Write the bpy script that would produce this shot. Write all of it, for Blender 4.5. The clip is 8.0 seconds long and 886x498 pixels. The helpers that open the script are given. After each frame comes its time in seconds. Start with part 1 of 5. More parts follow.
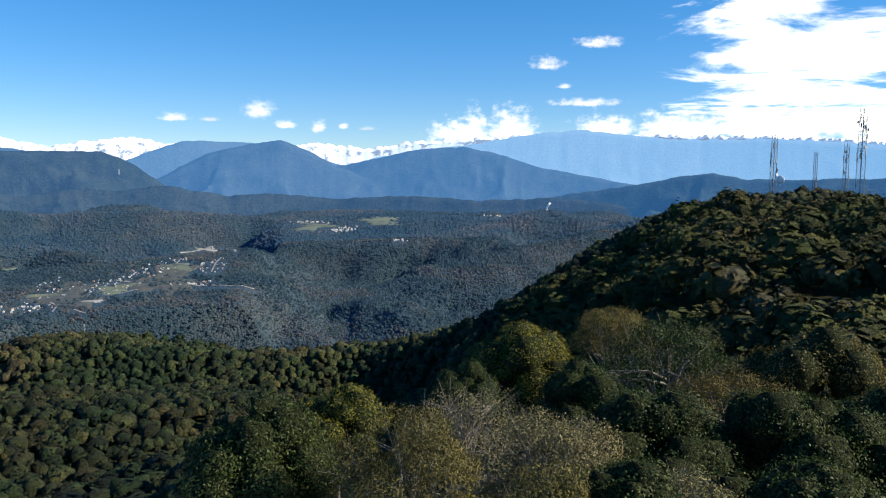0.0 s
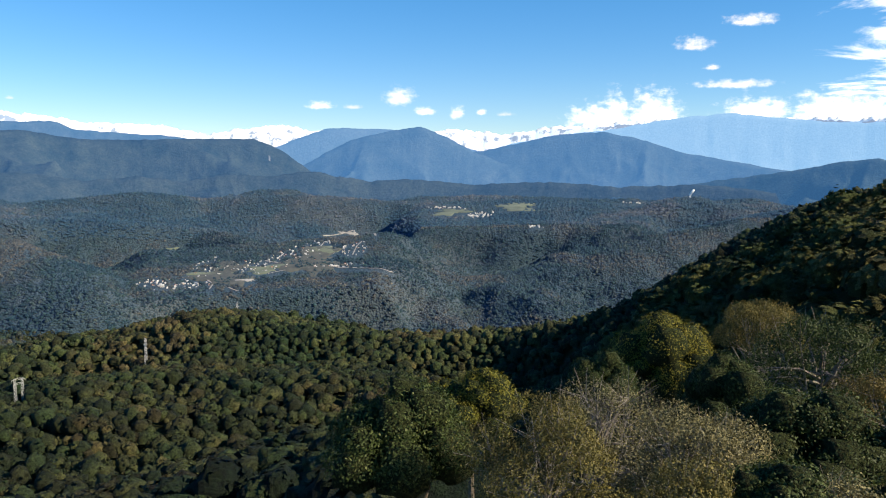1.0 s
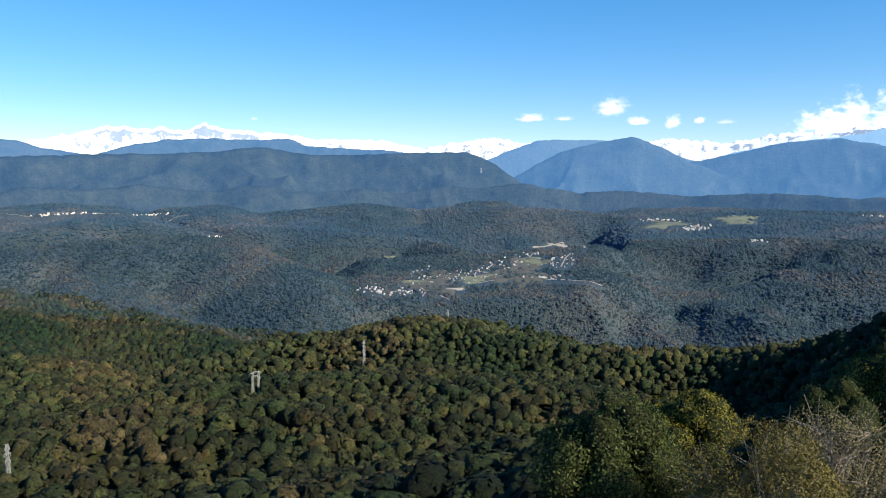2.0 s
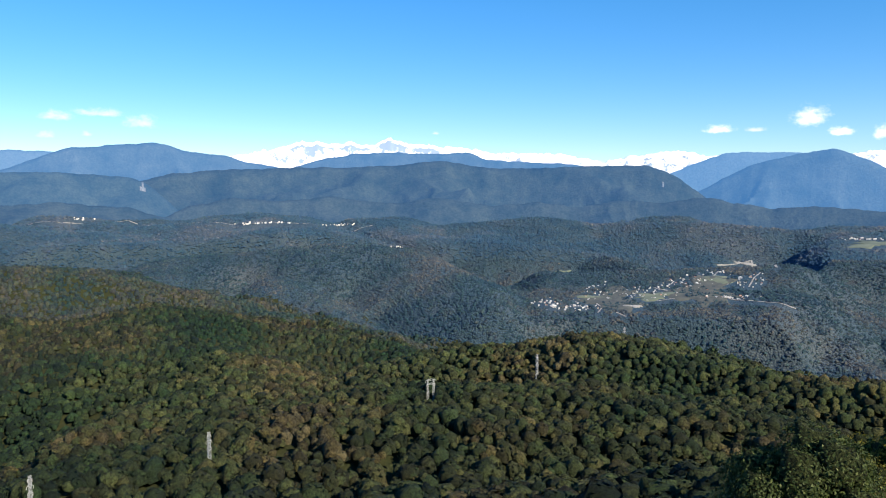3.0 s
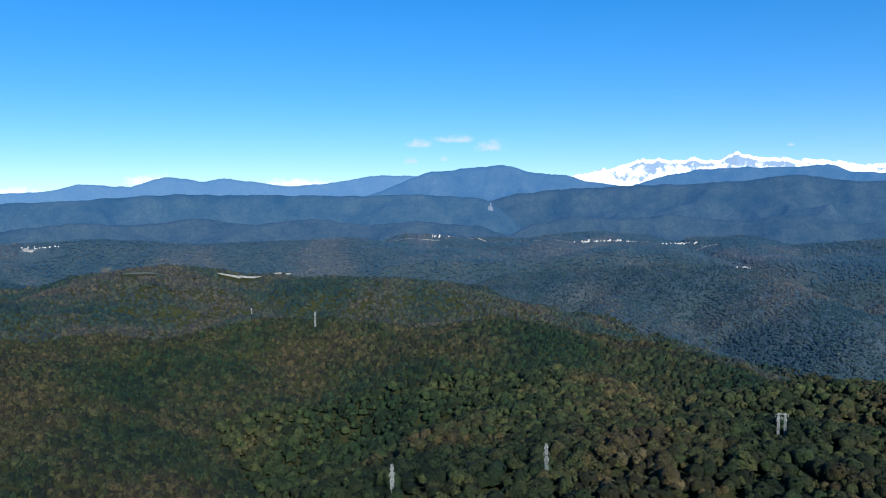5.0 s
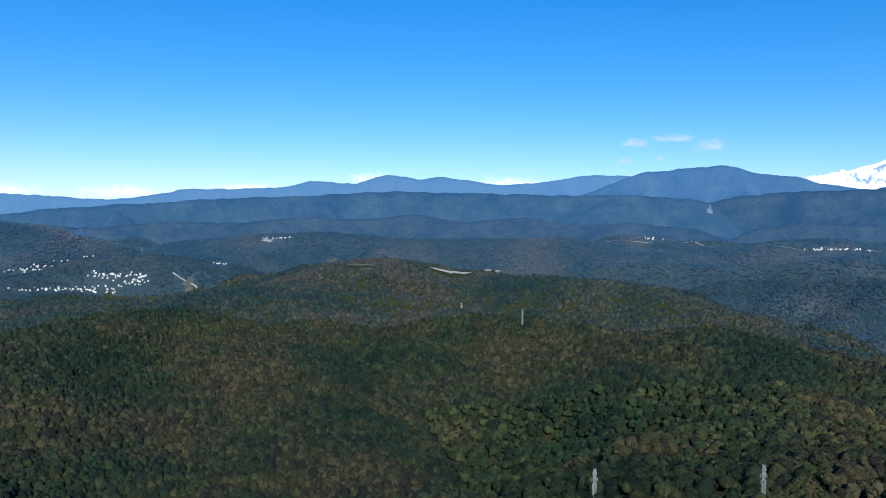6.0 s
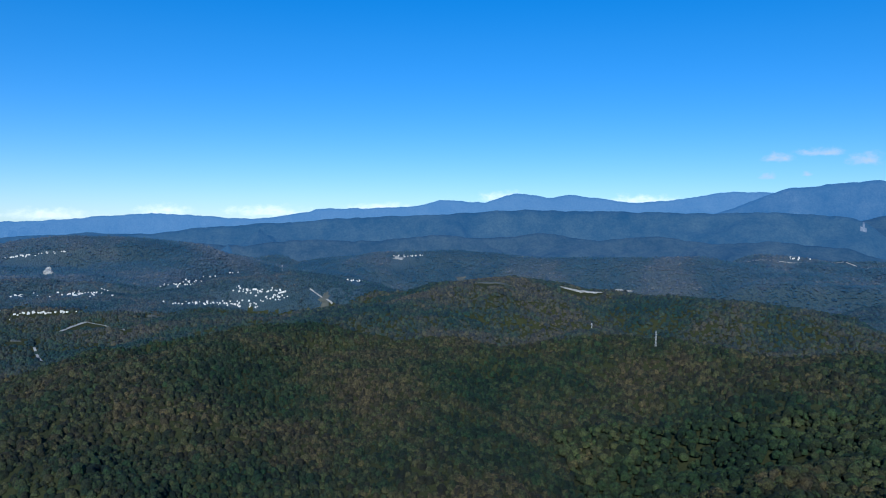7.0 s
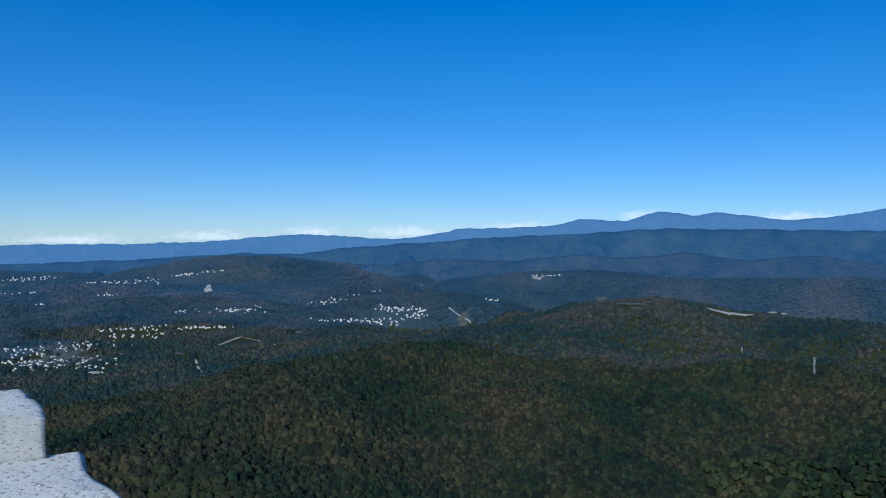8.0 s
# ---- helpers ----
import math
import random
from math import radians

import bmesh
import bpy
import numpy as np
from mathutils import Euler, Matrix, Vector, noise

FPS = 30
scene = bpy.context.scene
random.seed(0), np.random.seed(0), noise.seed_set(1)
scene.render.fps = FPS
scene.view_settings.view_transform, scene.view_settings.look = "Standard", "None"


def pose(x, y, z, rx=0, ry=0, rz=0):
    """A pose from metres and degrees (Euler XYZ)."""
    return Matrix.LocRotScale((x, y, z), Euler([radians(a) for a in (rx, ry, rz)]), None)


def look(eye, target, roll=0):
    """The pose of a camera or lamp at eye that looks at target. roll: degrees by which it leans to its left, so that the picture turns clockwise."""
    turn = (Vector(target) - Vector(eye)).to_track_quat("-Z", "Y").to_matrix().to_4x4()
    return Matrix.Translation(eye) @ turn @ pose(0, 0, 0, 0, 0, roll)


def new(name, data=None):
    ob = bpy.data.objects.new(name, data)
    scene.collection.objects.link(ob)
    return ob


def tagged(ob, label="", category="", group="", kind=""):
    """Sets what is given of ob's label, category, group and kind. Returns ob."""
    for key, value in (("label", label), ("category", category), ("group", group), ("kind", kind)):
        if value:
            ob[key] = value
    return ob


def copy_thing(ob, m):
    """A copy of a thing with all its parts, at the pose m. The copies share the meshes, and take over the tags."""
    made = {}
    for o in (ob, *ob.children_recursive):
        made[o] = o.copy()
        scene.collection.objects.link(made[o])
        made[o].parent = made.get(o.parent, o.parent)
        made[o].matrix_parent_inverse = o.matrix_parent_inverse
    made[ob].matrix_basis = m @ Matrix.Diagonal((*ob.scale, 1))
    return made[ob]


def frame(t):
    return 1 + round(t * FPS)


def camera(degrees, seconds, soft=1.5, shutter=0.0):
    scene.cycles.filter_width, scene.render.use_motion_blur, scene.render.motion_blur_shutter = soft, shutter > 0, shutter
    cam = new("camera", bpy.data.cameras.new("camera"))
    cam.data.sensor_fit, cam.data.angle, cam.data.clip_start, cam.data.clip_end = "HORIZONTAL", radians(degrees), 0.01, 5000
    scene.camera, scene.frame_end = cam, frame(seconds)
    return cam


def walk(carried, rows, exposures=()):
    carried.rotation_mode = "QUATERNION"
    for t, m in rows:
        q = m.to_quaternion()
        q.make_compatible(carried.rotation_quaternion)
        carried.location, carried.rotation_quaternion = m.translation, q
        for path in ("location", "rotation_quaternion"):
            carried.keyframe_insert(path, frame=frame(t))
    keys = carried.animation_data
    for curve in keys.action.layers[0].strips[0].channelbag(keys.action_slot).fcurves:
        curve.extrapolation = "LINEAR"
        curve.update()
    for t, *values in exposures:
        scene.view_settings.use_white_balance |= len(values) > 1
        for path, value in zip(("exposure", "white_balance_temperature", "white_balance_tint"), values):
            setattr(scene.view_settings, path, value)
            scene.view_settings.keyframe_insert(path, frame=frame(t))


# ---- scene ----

# Camera: a phone held at arm's length by someone who turns on the spot on a tower's roof.
EYE = 32.0          # height of the lens over the foot of the tower
ARM = 0.45          # from the turning body to the lens
PATH = [            # seconds, bearing (anticlockwise from +y), tilt, lean
    (0.0, -0.32, -5.09, -0.60),
    (0.5, 5.54, -6.05, -0.52),
    (1.0, 9.69, -6.22, -0.57),
    (1.5, 15.72, -5.04, -0.53),
    (2.0, 24.98, -5.45, -0.09),
    (2.2, 28.43, -4.69, -0.18),
    (3.3, 41.92, -4.69, 0.28),
    (3.5, 45.14, -4.56, 0.86),
    (3.9, 50.69, -4.40, 1.44),
    (4.0, 51.88, -4.20, 1.55),
    (4.2, 51.98, -4.13, 1.10),
    (5.3, 67.19, -3.15, -0.05),
    (5.5, 69.60, -3.37, -0.40),
    (6.0, 77.87, -3.28, -0.74),
    (6.5, 83.78, -3.07, 0.12),
    (7.0, 87.34, -2.03, -0.60),
    (7.5, 94.07, -1.26, -1.30),
    (8.0, 97.48, -0.67, -0.32),
]


def carried_pose(bearing, tilt, lean):
    b = radians(bearing)
    return pose(-ARM * math.sin(b), ARM * math.cos(b), EYE, 90 + tilt, lean, bearing)


cam = camera(59.3, 8.0, soft=1.1)
walk(cam, [(t, carried_pose(b, p, r)) for t, b, p, r in PATH],
     exposures=[(0.0, 0.64, 7450, 8), (1.0, 0.82, 8350, 9), (1.5, 0.86, 8250, 9), (3.5, 0.87, 7350, 9), (5.5, 0.32, 6150, 5), (6.5, 0.28, 5900, 5), (7.0, 0.1, 5580, 4),
                (7.5, -0.02, 5520, 4), (8.0, -0.24, 5450, 5)])

# ---- daylight ----
SUN_BEARING, SUN_HEIGHT = -98.0, 31.0
world = bpy.data.worlds.new("sky")
scene.world = world
world.use_nodes = True
wn = world.node_tree
sky = wn.nodes.new("ShaderNodeTexSky")
sky.sky_type, sky.sun_disc = "NISHITA", False
sky.sun_elevation, sky.sun_rotation = radians(SUN_HEIGHT), radians(-SUN_BEARING)
sky.altitude, sky.air_density, sky.dust_density, sky.ozone_density = 700, 1.0, 0.0, 4.0
background = wn.nodes["Background"]
background.inputs["Strength"].default_value = 0.15
vivid = wn.nodes.new("ShaderNodeHueSaturation")
vivid.inputs["Saturation"].default_value, vivid.inputs["Hue"].default_value = 1.36, 0.508
cool = wn.nodes.new("ShaderNodeMix")
cool.data_type, cool.blend_type = "RGBA", "MULTIPLY"
cool.inputs[0].default_value = 1.0
wn.links.new(sky.outputs["Color"], cool.inputs[6])
low = wn.nodes.new("ShaderNodeMix")                 # bluer air close to the horizon
low.data_type = "RGBA"
low.inputs[6].default_value, low.inputs[7].default_value = (0.72, 0.885, 1.17, 1), (0.76, 0.92, 1.1, 1)
rising = wn.nodes.new("ShaderNodeSeparateXYZ")
wn.links.new(wn.nodes.new("ShaderNodeTexCoord").outputs["Generated"], rising.inputs[0])
span = wn.nodes.new("ShaderNodeMapRange")
span.inputs["From Max"].default_value = 0.22
wn.links.new(rising.outputs["Z"], span.inputs["Value"])
wn.links.new(span.outputs[0], low.inputs[0])
wn.links.new(low.outputs[2], cool.inputs[7])
even = wn.nodes.new("ShaderNodeGamma")
even.inputs["Gamma"].default_value = 0.78
wn.links.new(cool.outputs[2], even.inputs["Color"])
wn.links.new(even.outputs["Color"], vivid.inputs["Color"])


# Clouds: bearing, height, width, depth upwards, in degrees.
CUMULUS = [(12.9, 4.6, 2.8, 1.2), (11.1, 3.7, 2.0, 0.6), (8.7, 3.6, 1.5, 0.8), (18.6, 4.0, 2.6, 0.5), (6.9, 3.7, 0.9, 0.4), (-7.8, 8.2, 3.0, 0.8), (-11.4, 9.6, 4.0, 0.7),
           (-9.0, 6.7, 1.4, 0.4), (-10.5, 5.5, 6.5, 0.5), (-1.6, 3.2, 6.5, 1.6), (-5.2, 3.3, 5.0, 2.6), (-2.6, 3.4, 2.4, 2.4), (-12, 3.6, 6, 1.5), (-17, 3.5, 9, 2.0), (-24, 3.4, 9, 2.2)]
BANKS = [(73, 1.6, 7, 0.6), (83, 1.7, 5, 0.75), (92, 0.9, 7, 0.6), (100, 0.5, 8, 0.75), (107, 0.4, 5, 0.8), (114, 0.1, 8, 0.7), (123, -0.2, 9, 0.7), (51, 1.6, 5, 0.45), (28, 1.7, 6, 0.4)]
DRIFTS = [(64.1, 4.4, 3.2, 0.55), (61.5, 4.75, 4.0, 0.5), (59.0, 4.2, 2.8, 0.85), (64.8, 3.2, 1.7, 0.4), (62.4, 3.35, 0.9, 0.3), (16.2, 4.0, 2.0, 0.3), (5.2, 3.6, 1.6, 0.3), (38.5, 3.9, 0.8, 0.2)]


def cloud_bank(n, l, clear):
    """Thin broken cloud high in the sky on the sun's side, seen in perspective as flat rafts."""
    way = n.new("ShaderNodeTexCoord").outputs["Generated"]
    sep = n.new("ShaderNodeSeparateXYZ")
    l.new(way, sep.inputs[0])

    def maths(op, a, b):
        x = n.new("ShaderNodeMath")
        x.operation = op
        for socket, value in zip(x.inputs, (a, b)):
            if isinstance(value, (int, float)):
                socket.default_value = value
            else:
                l.new(value, socket)
        return x.outputs[0]

    lift = maths("ADD", maths("MAXIMUM", sep.outputs["Z"], 0.0), 0.07)
    flat = n.new("ShaderNodeCombineXYZ")
    l.new(maths("DIVIDE", sep.outputs["X"], lift), flat.inputs[0])
    l.new(maths("DIVIDE", sep.outputs["Y"], lift), flat.inputs[1])
    t = n.new("ShaderNodeTexNoise")
    t.inputs["Scale"].default_value, t.inputs["Detail"].default_value, t.inputs["Roughness"].default_value = 1.15, 9, 0.62
    t.inputs["Distortion"].default_value = 0.5
    l.new(flat.outputs[0], t.inputs["Vector"])
    dot = n.new("ShaderNodeVectorMath")
    dot.operation = "DOT_PRODUCT"
    l.new(way, dot.inputs[0])
    b, e = radians(-35), radians(7)
    dot.inputs[1].default_value = (-math.sin(b) * math.cos(e), math.cos(b) * math.cos(e), math.sin(e))
    near = n.new("ShaderNodeMapRange")
    near.interpolation_type = "SMOOTHSTEP"
    l.new(dot.outputs["Value"], near.inputs["Value"])
    near.inputs["From Min"].default_value, near.inputs["From Max"].default_value = math.cos(radians(29)), math.cos(radians(5))
    thick = n.new("ShaderNodeMapRange")
    thick.interpolation_type = "SMOOTHSTEP"
    l.new(maths("ADD", t.outputs["Fac"], maths("MULTIPLY", near.outputs[0], 0.37)), thick.inputs["Value"])
    thick.inputs["From Min"].default_value, thick.inputs["From Max"].default_value = 0.74, 0.95
    # Fair-weather clouds: flat-based heaps by bearing and height above the horizon.
    bearing = maths("ARCTAN2", maths("MULTIPLY", sep.outputs["X"], -1.0), sep.outputs["Y"])
    rise = maths("ARCSINE", sep.outputs["Z"], 0.0)
    grid = n.new("ShaderNodeCombineXYZ")
    l.new(bearing, grid.inputs[0])
    l.new(maths("MULTIPLY", rise, 1.5), grid.inputs[1])
    lump = n.new("ShaderNodeTexNoise")
    lump.inputs["Scale"].default_value, lump.inputs["Detail"].default_value, lump.inputs["Roughness"].default_value = 75.0, 7, 0.6
    l.new(grid.outputs[0], lump.inputs["Vector"])
    rough = maths("MULTIPLY", maths("SUBTRACT", lump.outputs["Fac"], 0.5), 1.7)
    heap = {}
    for group, items in (("small", CUMULUS[:9]), ("bright", CUMULUS[9:]), ("bank", BANKS), ("dim", DRIFTS)):
        total = None
        for cb, ce, wide, tall in items:
            u = maths("DIVIDE", maths("SUBTRACT", bearing, radians(cb)), radians(wide / 2))
            v = maths("DIVIDE", maths("SUBTRACT", rise, radians(ce)), radians(tall))
            v = maths("MAXIMUM", v, maths("MULTIPLY", v, -2.2))
            d = maths("SQRT", maths("ADD", maths("MULTIPLY", u, u), maths("MULTIPLY", v, v)), 0.0)
            inside = maths("SUBTRACT", 1.0, d)
            total = inside if total is None else maths("MAXIMUM", total, inside)
        soft = n.new("ShaderNodeMapRange")
        soft.interpolation_type = "SMOOTHSTEP"
        l.new(maths("ADD", maths("MINIMUM", total, 0.75), maths("MULTIPLY", rough, maths("GREATER_THAN", total, -0.6))), soft.inputs["Value"])
        soft.inputs["From Min"].default_value, soft.inputs["From Max"].default_value = 0.05, 1.15
        heap[group] = soft.outputs[0]
    for group, tone in (("bank", (6.4, 6.7, 7.0)), ("dim", (3.5, 4.1, 4.8)), ("small", (5.7, 5.9, 6.4)), ("bright", (7.4, 7.5, 7.8))):
        y = n.new("ShaderNodeMix")
        y.data_type = "RGBA"
        l.new(heap[group], y.inputs[0])
        l.new(clear, y.inputs[6])
        y.inputs[7].default_value = (*tone, 1)
        clear = y.outputs[2]
    x = n.new("ShaderNodeMix")
    x.data_type = "RGBA"
    l.new(maths("MULTIPLY", thick.outputs[0], maths("GREATER_THAN", sep.outputs["Z"], 0.0)), x.inputs[0])
    l.new(clear, x.inputs[6])
    x.inputs[7].default_value = (9.5, 9.7, 10.0, 1)
    return x.outputs[2]


wn.links.new(cloud_bank(wn.nodes, wn.links, vivid.outputs["Color"]), background.inputs["Color"])
sun_data = bpy.data.lights.new("sun", "SUN")
sun_data.energy, sun_data.angle, sun_data.color = 4.8, radians(0.53), (1.0, 0.93, 0.8)
sun = new("sun", sun_data)
sb, sh = radians(SUN_BEARING), radians(SUN_HEIGHT)
sun_way = Vector((-math.sin(sb) * math.cos(sh), math.cos(sb) * math.cos(sh), math.sin(sh)))
sun.matrix_world = look(sun_way * 200, (0, 0, 0))


# ---- materials ----
def shader(name, roughness=0.9, specular=0.2):
    m = bpy.data.materials.new(name)
    m.use_nodes = True
    n = m.node_tree.nodes
    b = n["Principled BSDF"]
    b.inputs["Roughness"].default_value = roughness
    b.inputs["Specular IOR Level"].default_value = specular
    return m, n, m.node_tree.links, b


def ramp(n, l, source, stops, interpolation="LINEAR"):
    r = n.new("ShaderNodeValToRGB")
    r.color_ramp.interpolation = interpolation
    while len(r.color_ramp.elements) < len(stops):
        r.color_ramp.elements.new(0.5)
    for e, (at, c) in zip(r.color_ramp.elements, stops):
        e.position, e.color = at, (*c, 1)
    l.new(source, r.inputs["Fac"])
    return r.outputs["Color"]


def place_node(n, l):
    return n.new("ShaderNodeNewGeometry").outputs["Position"]


def noise_node(n, l, vector, scale, detail=4, rough=0.55):
    t = n.new("ShaderNodeTexNoise")
    t.inputs["Scale"].default_value, t.inputs["Detail"].default_value, t.inputs["Roughness"].default_value = scale, detail, rough
    if vector is not None:
        l.new(vector, t.inputs["Vector"])
    return t.outputs["Fac"]


def mix(n, l, fac, a, b, kind="MIX"):
    x = n.new("ShaderNodeMix")
    x.data_type, x.blend_type = "RGBA", kind
    for socket, value in ((x.inputs[0], fac), (x.inputs[6], a), (x.inputs[7], b)):
        if hasattr(value, "is_linked"):
            l.new(value, socket)
        else:
            socket.default_value = value if isinstance(value, float) else (*value, 1)
    return x.outputs[2]


def bump(n, l, b, height, strength, distance):
    x = n.new("ShaderNodeBump")
    x.inputs["Strength"].default_value, x.inputs["Distance"].default_value = strength, distance
    l.new(height, x.inputs["Height"])
    l.new(x.outputs["Normal"], b.inputs["Normal"])


def plain(name, color, roughness=0.8, metallic=0.0, grain=6.0, spread=0.35):
    """A surface of one colour with blotches and grain."""
    m, n, l, b = shader(name, roughness)
    b.inputs["Metallic"].default_value = metallic
    p = place_node(n, l)
    low, high = [tuple(c * f for c in color) for f in (1 - spread, 1 + spread * 0.6)]
    c = ramp(n, l, noise_node(n, l, p, grain), [(0.3, low), (0.7, high)])
    l.new(c, b.inputs["Base Color"])
    bump(n, l, b, noise_node(n, l, p, grain * 6), 0.3, 0.02)
    return m


def canopy_material(name, stops, patch=0.0055, grain=0.7, own=0.45, stand=(2.3, -0.88), uneven=1.0):
    """Autumn woodland: every crown has its own hue, and stands of one hue run over the slopes."""
    m, n, l, b = shader(name, 0.85, 0.15)
    g = n.new("ShaderNodeNewGeometry")
    p = g.outputs["Position"]
    broad, small = noise_node(n, l, p, patch, 3), noise_node(n, l, p, patch * 6, 3, 0.6)
    both = n.new("ShaderNodeMath")
    both.operation = "MULTIPLY_ADD"
    l.new(small, both.inputs[0])
    both.inputs[1].default_value = 0.4
    l.new(broad, both.inputs[2])
    wide = n.new("ShaderNodeMath")
    wide.operation = "SUBTRACT"
    l.new(both.outputs[0], wide.inputs[0])
    wide.inputs[1].default_value = 0.2
    wide = wide.outputs[0]
    add = n.new("ShaderNodeMath")
    add.operation = "MULTIPLY_ADD"
    hue = n.new("ShaderNodeAttribute")
    hue.attribute_name = "hue"
    l.new(hue.outputs["Fac"], add.inputs[0])
    add.inputs[1].default_value = own
    s = n.new("ShaderNodeMath")
    s.operation = "MULTIPLY_ADD"
    l.new(wide, s.inputs[0])
    s.inputs[1].default_value, s.inputs[2].default_value = stand
    l.new(s.outputs[0], add.inputs[2])
    base = ramp(n, l, add.outputs[0], stops)
    fine = noise_node(n, l, p, grain, 6, 0.78)
    each = n.new("ShaderNodeMath")                  # some crowns are thick and dark, some thin and pale
    each.operation = "PINGPONG"
    l.new(hue.outputs["Fac"], each.inputs[0])
    each.inputs[1].default_value = 0.085
    spread = n.new("ShaderNodeMapRange")
    l.new(each.outputs[0], spread.inputs["Value"])
    spread.inputs["From Max"].default_value = 0.085
    tone = ramp(n, l, fine, [(0.36, (1 - 0.58 * uneven,) * 3), (0.66, (1 + 0.55 * uneven,) * 3)])
    vary = ramp(n, l, spread.outputs[0], [(0.0, (1 - 0.48 * uneven,) * 3), (0.5, (1 - 0.1 * uneven,) * 3), (1.0, (1 + 0.4 * uneven, 1 + 0.36 * uneven, 1 + 0.28 * uneven))])
    l.new(mix(n, l, 1.0, mix(n, l, 1.0, base, tone, "MULTIPLY"), vary, "MULTIPLY"), b.inputs["Base Color"])
    bump(n, l, b, fine, 1.0, 2.2)
    return m


def leaf_material(name, stops):
    m, n, l, b = shader(name, 0.6, 0.2)
    g = n.new("ShaderNodeNewGeometry")
    base = ramp(n, l, g.outputs["Random Per Island"], stops)
    info = n.new("ShaderNodeObjectInfo")
    tone = ramp(n, l, info.outputs["Random"], [(0.0, (0.75, 0.8, 0.75)), (1.0, (1.2, 1.12, 1.0))])
    c = mix(n, l, 1.0, base, tone, "MULTIPLY")
    l.new(c, b.inputs["Base Color"])
    t = n.new("ShaderNodeBsdfTranslucent")
    l.new(c, t.inputs["Color"])
    x = n.new("ShaderNodeMixShader")
    x.inputs[0].default_value = 0.22
    l.new(b.outputs[0], x.inputs[1])
    l.new(t.outputs[0], x.inputs[2])
    l.new(x.outputs[0], n["Material Output"].inputs["Surface"])
    return m


def haze_sheen(b, weight, tint=(0.3, 0.56, 1.0)):
    """Haze before distant surfaces, put into the material as a tinted sheen."""
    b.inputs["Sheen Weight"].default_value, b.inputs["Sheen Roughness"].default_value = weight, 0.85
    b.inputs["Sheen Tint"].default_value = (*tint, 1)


def ground_material():
    """Leaf litter and scrub under the near woods, and the closed woods of the valley floor further out."""
    m, n, l, b = shader("wooded_ground", 0.95, 0.1)
    p = place_node(n, l)
    wide = noise_node(n, l, p, 0.0045, 5, 0.6)
    woods = ramp(n, l, wide, [(0.3, (0.03, 0.05, 0.05)), (0.5, (0.046, 0.068, 0.066)), (0.68, (0.08, 0.09, 0.08))])
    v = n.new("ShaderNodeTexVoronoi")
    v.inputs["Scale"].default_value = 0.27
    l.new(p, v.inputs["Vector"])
    # Darker towards cell edges: shade between the crowns put into the colour.
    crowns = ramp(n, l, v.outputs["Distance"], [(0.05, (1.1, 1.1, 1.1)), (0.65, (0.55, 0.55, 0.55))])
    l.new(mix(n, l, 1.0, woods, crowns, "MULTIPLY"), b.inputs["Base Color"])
    up = n.new("ShaderNodeMath")
    up.operation = "SUBTRACT"
    up.inputs[0].default_value = 1.0
    l.new(v.outputs["Distance"], up.inputs[1])
    bump(n, l, b, up.outputs[0], 0.9, 2.6)
    # Blue haze over the valley floor, put in as sheen.
    haze_sheen(b, 0.12, (0.155, 0.445, 0.98))
    return m


def litter_material():
    m, n, l, b = shader("forest_floor", 0.95, 0.1)
    p = place_node(n, l)
    c = ramp(n, l, noise_node(n, l, p, 0.4, 6, 0.65), [(0.3, (0.018, 0.026, 0.011)), (0.7, (0.04, 0.042, 0.019))])
    l.new(c, b.inputs["Base Color"])
    bump(n, l, b, noise_node(n, l, p, 1.5, 5), 0.8, 0.5)
    return m


def distance_material(name, low, high, haze_glow, strength, scale=0.009):
    """Far mountains, a plain backdrop: kilometres of hazy lit air put in as blue emission."""
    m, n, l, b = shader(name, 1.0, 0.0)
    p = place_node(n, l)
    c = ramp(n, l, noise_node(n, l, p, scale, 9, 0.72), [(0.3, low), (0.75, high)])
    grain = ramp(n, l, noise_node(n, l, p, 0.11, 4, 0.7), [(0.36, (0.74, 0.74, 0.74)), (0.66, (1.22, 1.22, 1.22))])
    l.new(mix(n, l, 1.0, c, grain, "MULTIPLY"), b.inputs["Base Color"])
    haze_sheen(b, 0.02)
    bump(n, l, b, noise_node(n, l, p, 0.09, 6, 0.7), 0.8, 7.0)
    b.inputs["Emission Color"].default_value = (*haze_glow, 1)
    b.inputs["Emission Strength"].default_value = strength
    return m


NEAR_TONES = [(0.0, (0.014, 0.031, 0.012)), (0.3, (0.027, 0.044, 0.016)), (0.55, (0.045, 0.056, 0.021)), (0.75, (0.06, 0.06, 0.024)), (0.9, (0.078, 0.064, 0.027)), (1.0, (0.085, 0.075, 0.04))]
CANOPY = canopy_material("autumn_canopy", NEAR_TONES, uneven=1.3)
SLOPE_CANOPY = canopy_material("slope_canopy", [(at, tuple(0.88 * q for q in c)) for at, c in NEAR_TONES], patch=0.009, uneven=1.3)
# Blue haze put on the woods as sheen, stronger with distance.
for near_woods, haze_weight in ((CANOPY, 0.012), (SLOPE_CANOPY, 0.012)):
    haze_sheen(near_woods.node_tree.nodes["Principled BSDF"], haze_weight, (0.155, 0.445, 0.98))
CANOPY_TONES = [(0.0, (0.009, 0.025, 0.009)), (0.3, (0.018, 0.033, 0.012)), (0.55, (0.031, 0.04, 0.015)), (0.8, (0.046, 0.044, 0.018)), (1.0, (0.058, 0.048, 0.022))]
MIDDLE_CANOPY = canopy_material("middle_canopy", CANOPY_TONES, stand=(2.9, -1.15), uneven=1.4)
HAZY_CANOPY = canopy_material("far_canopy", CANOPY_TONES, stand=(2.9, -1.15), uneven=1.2)
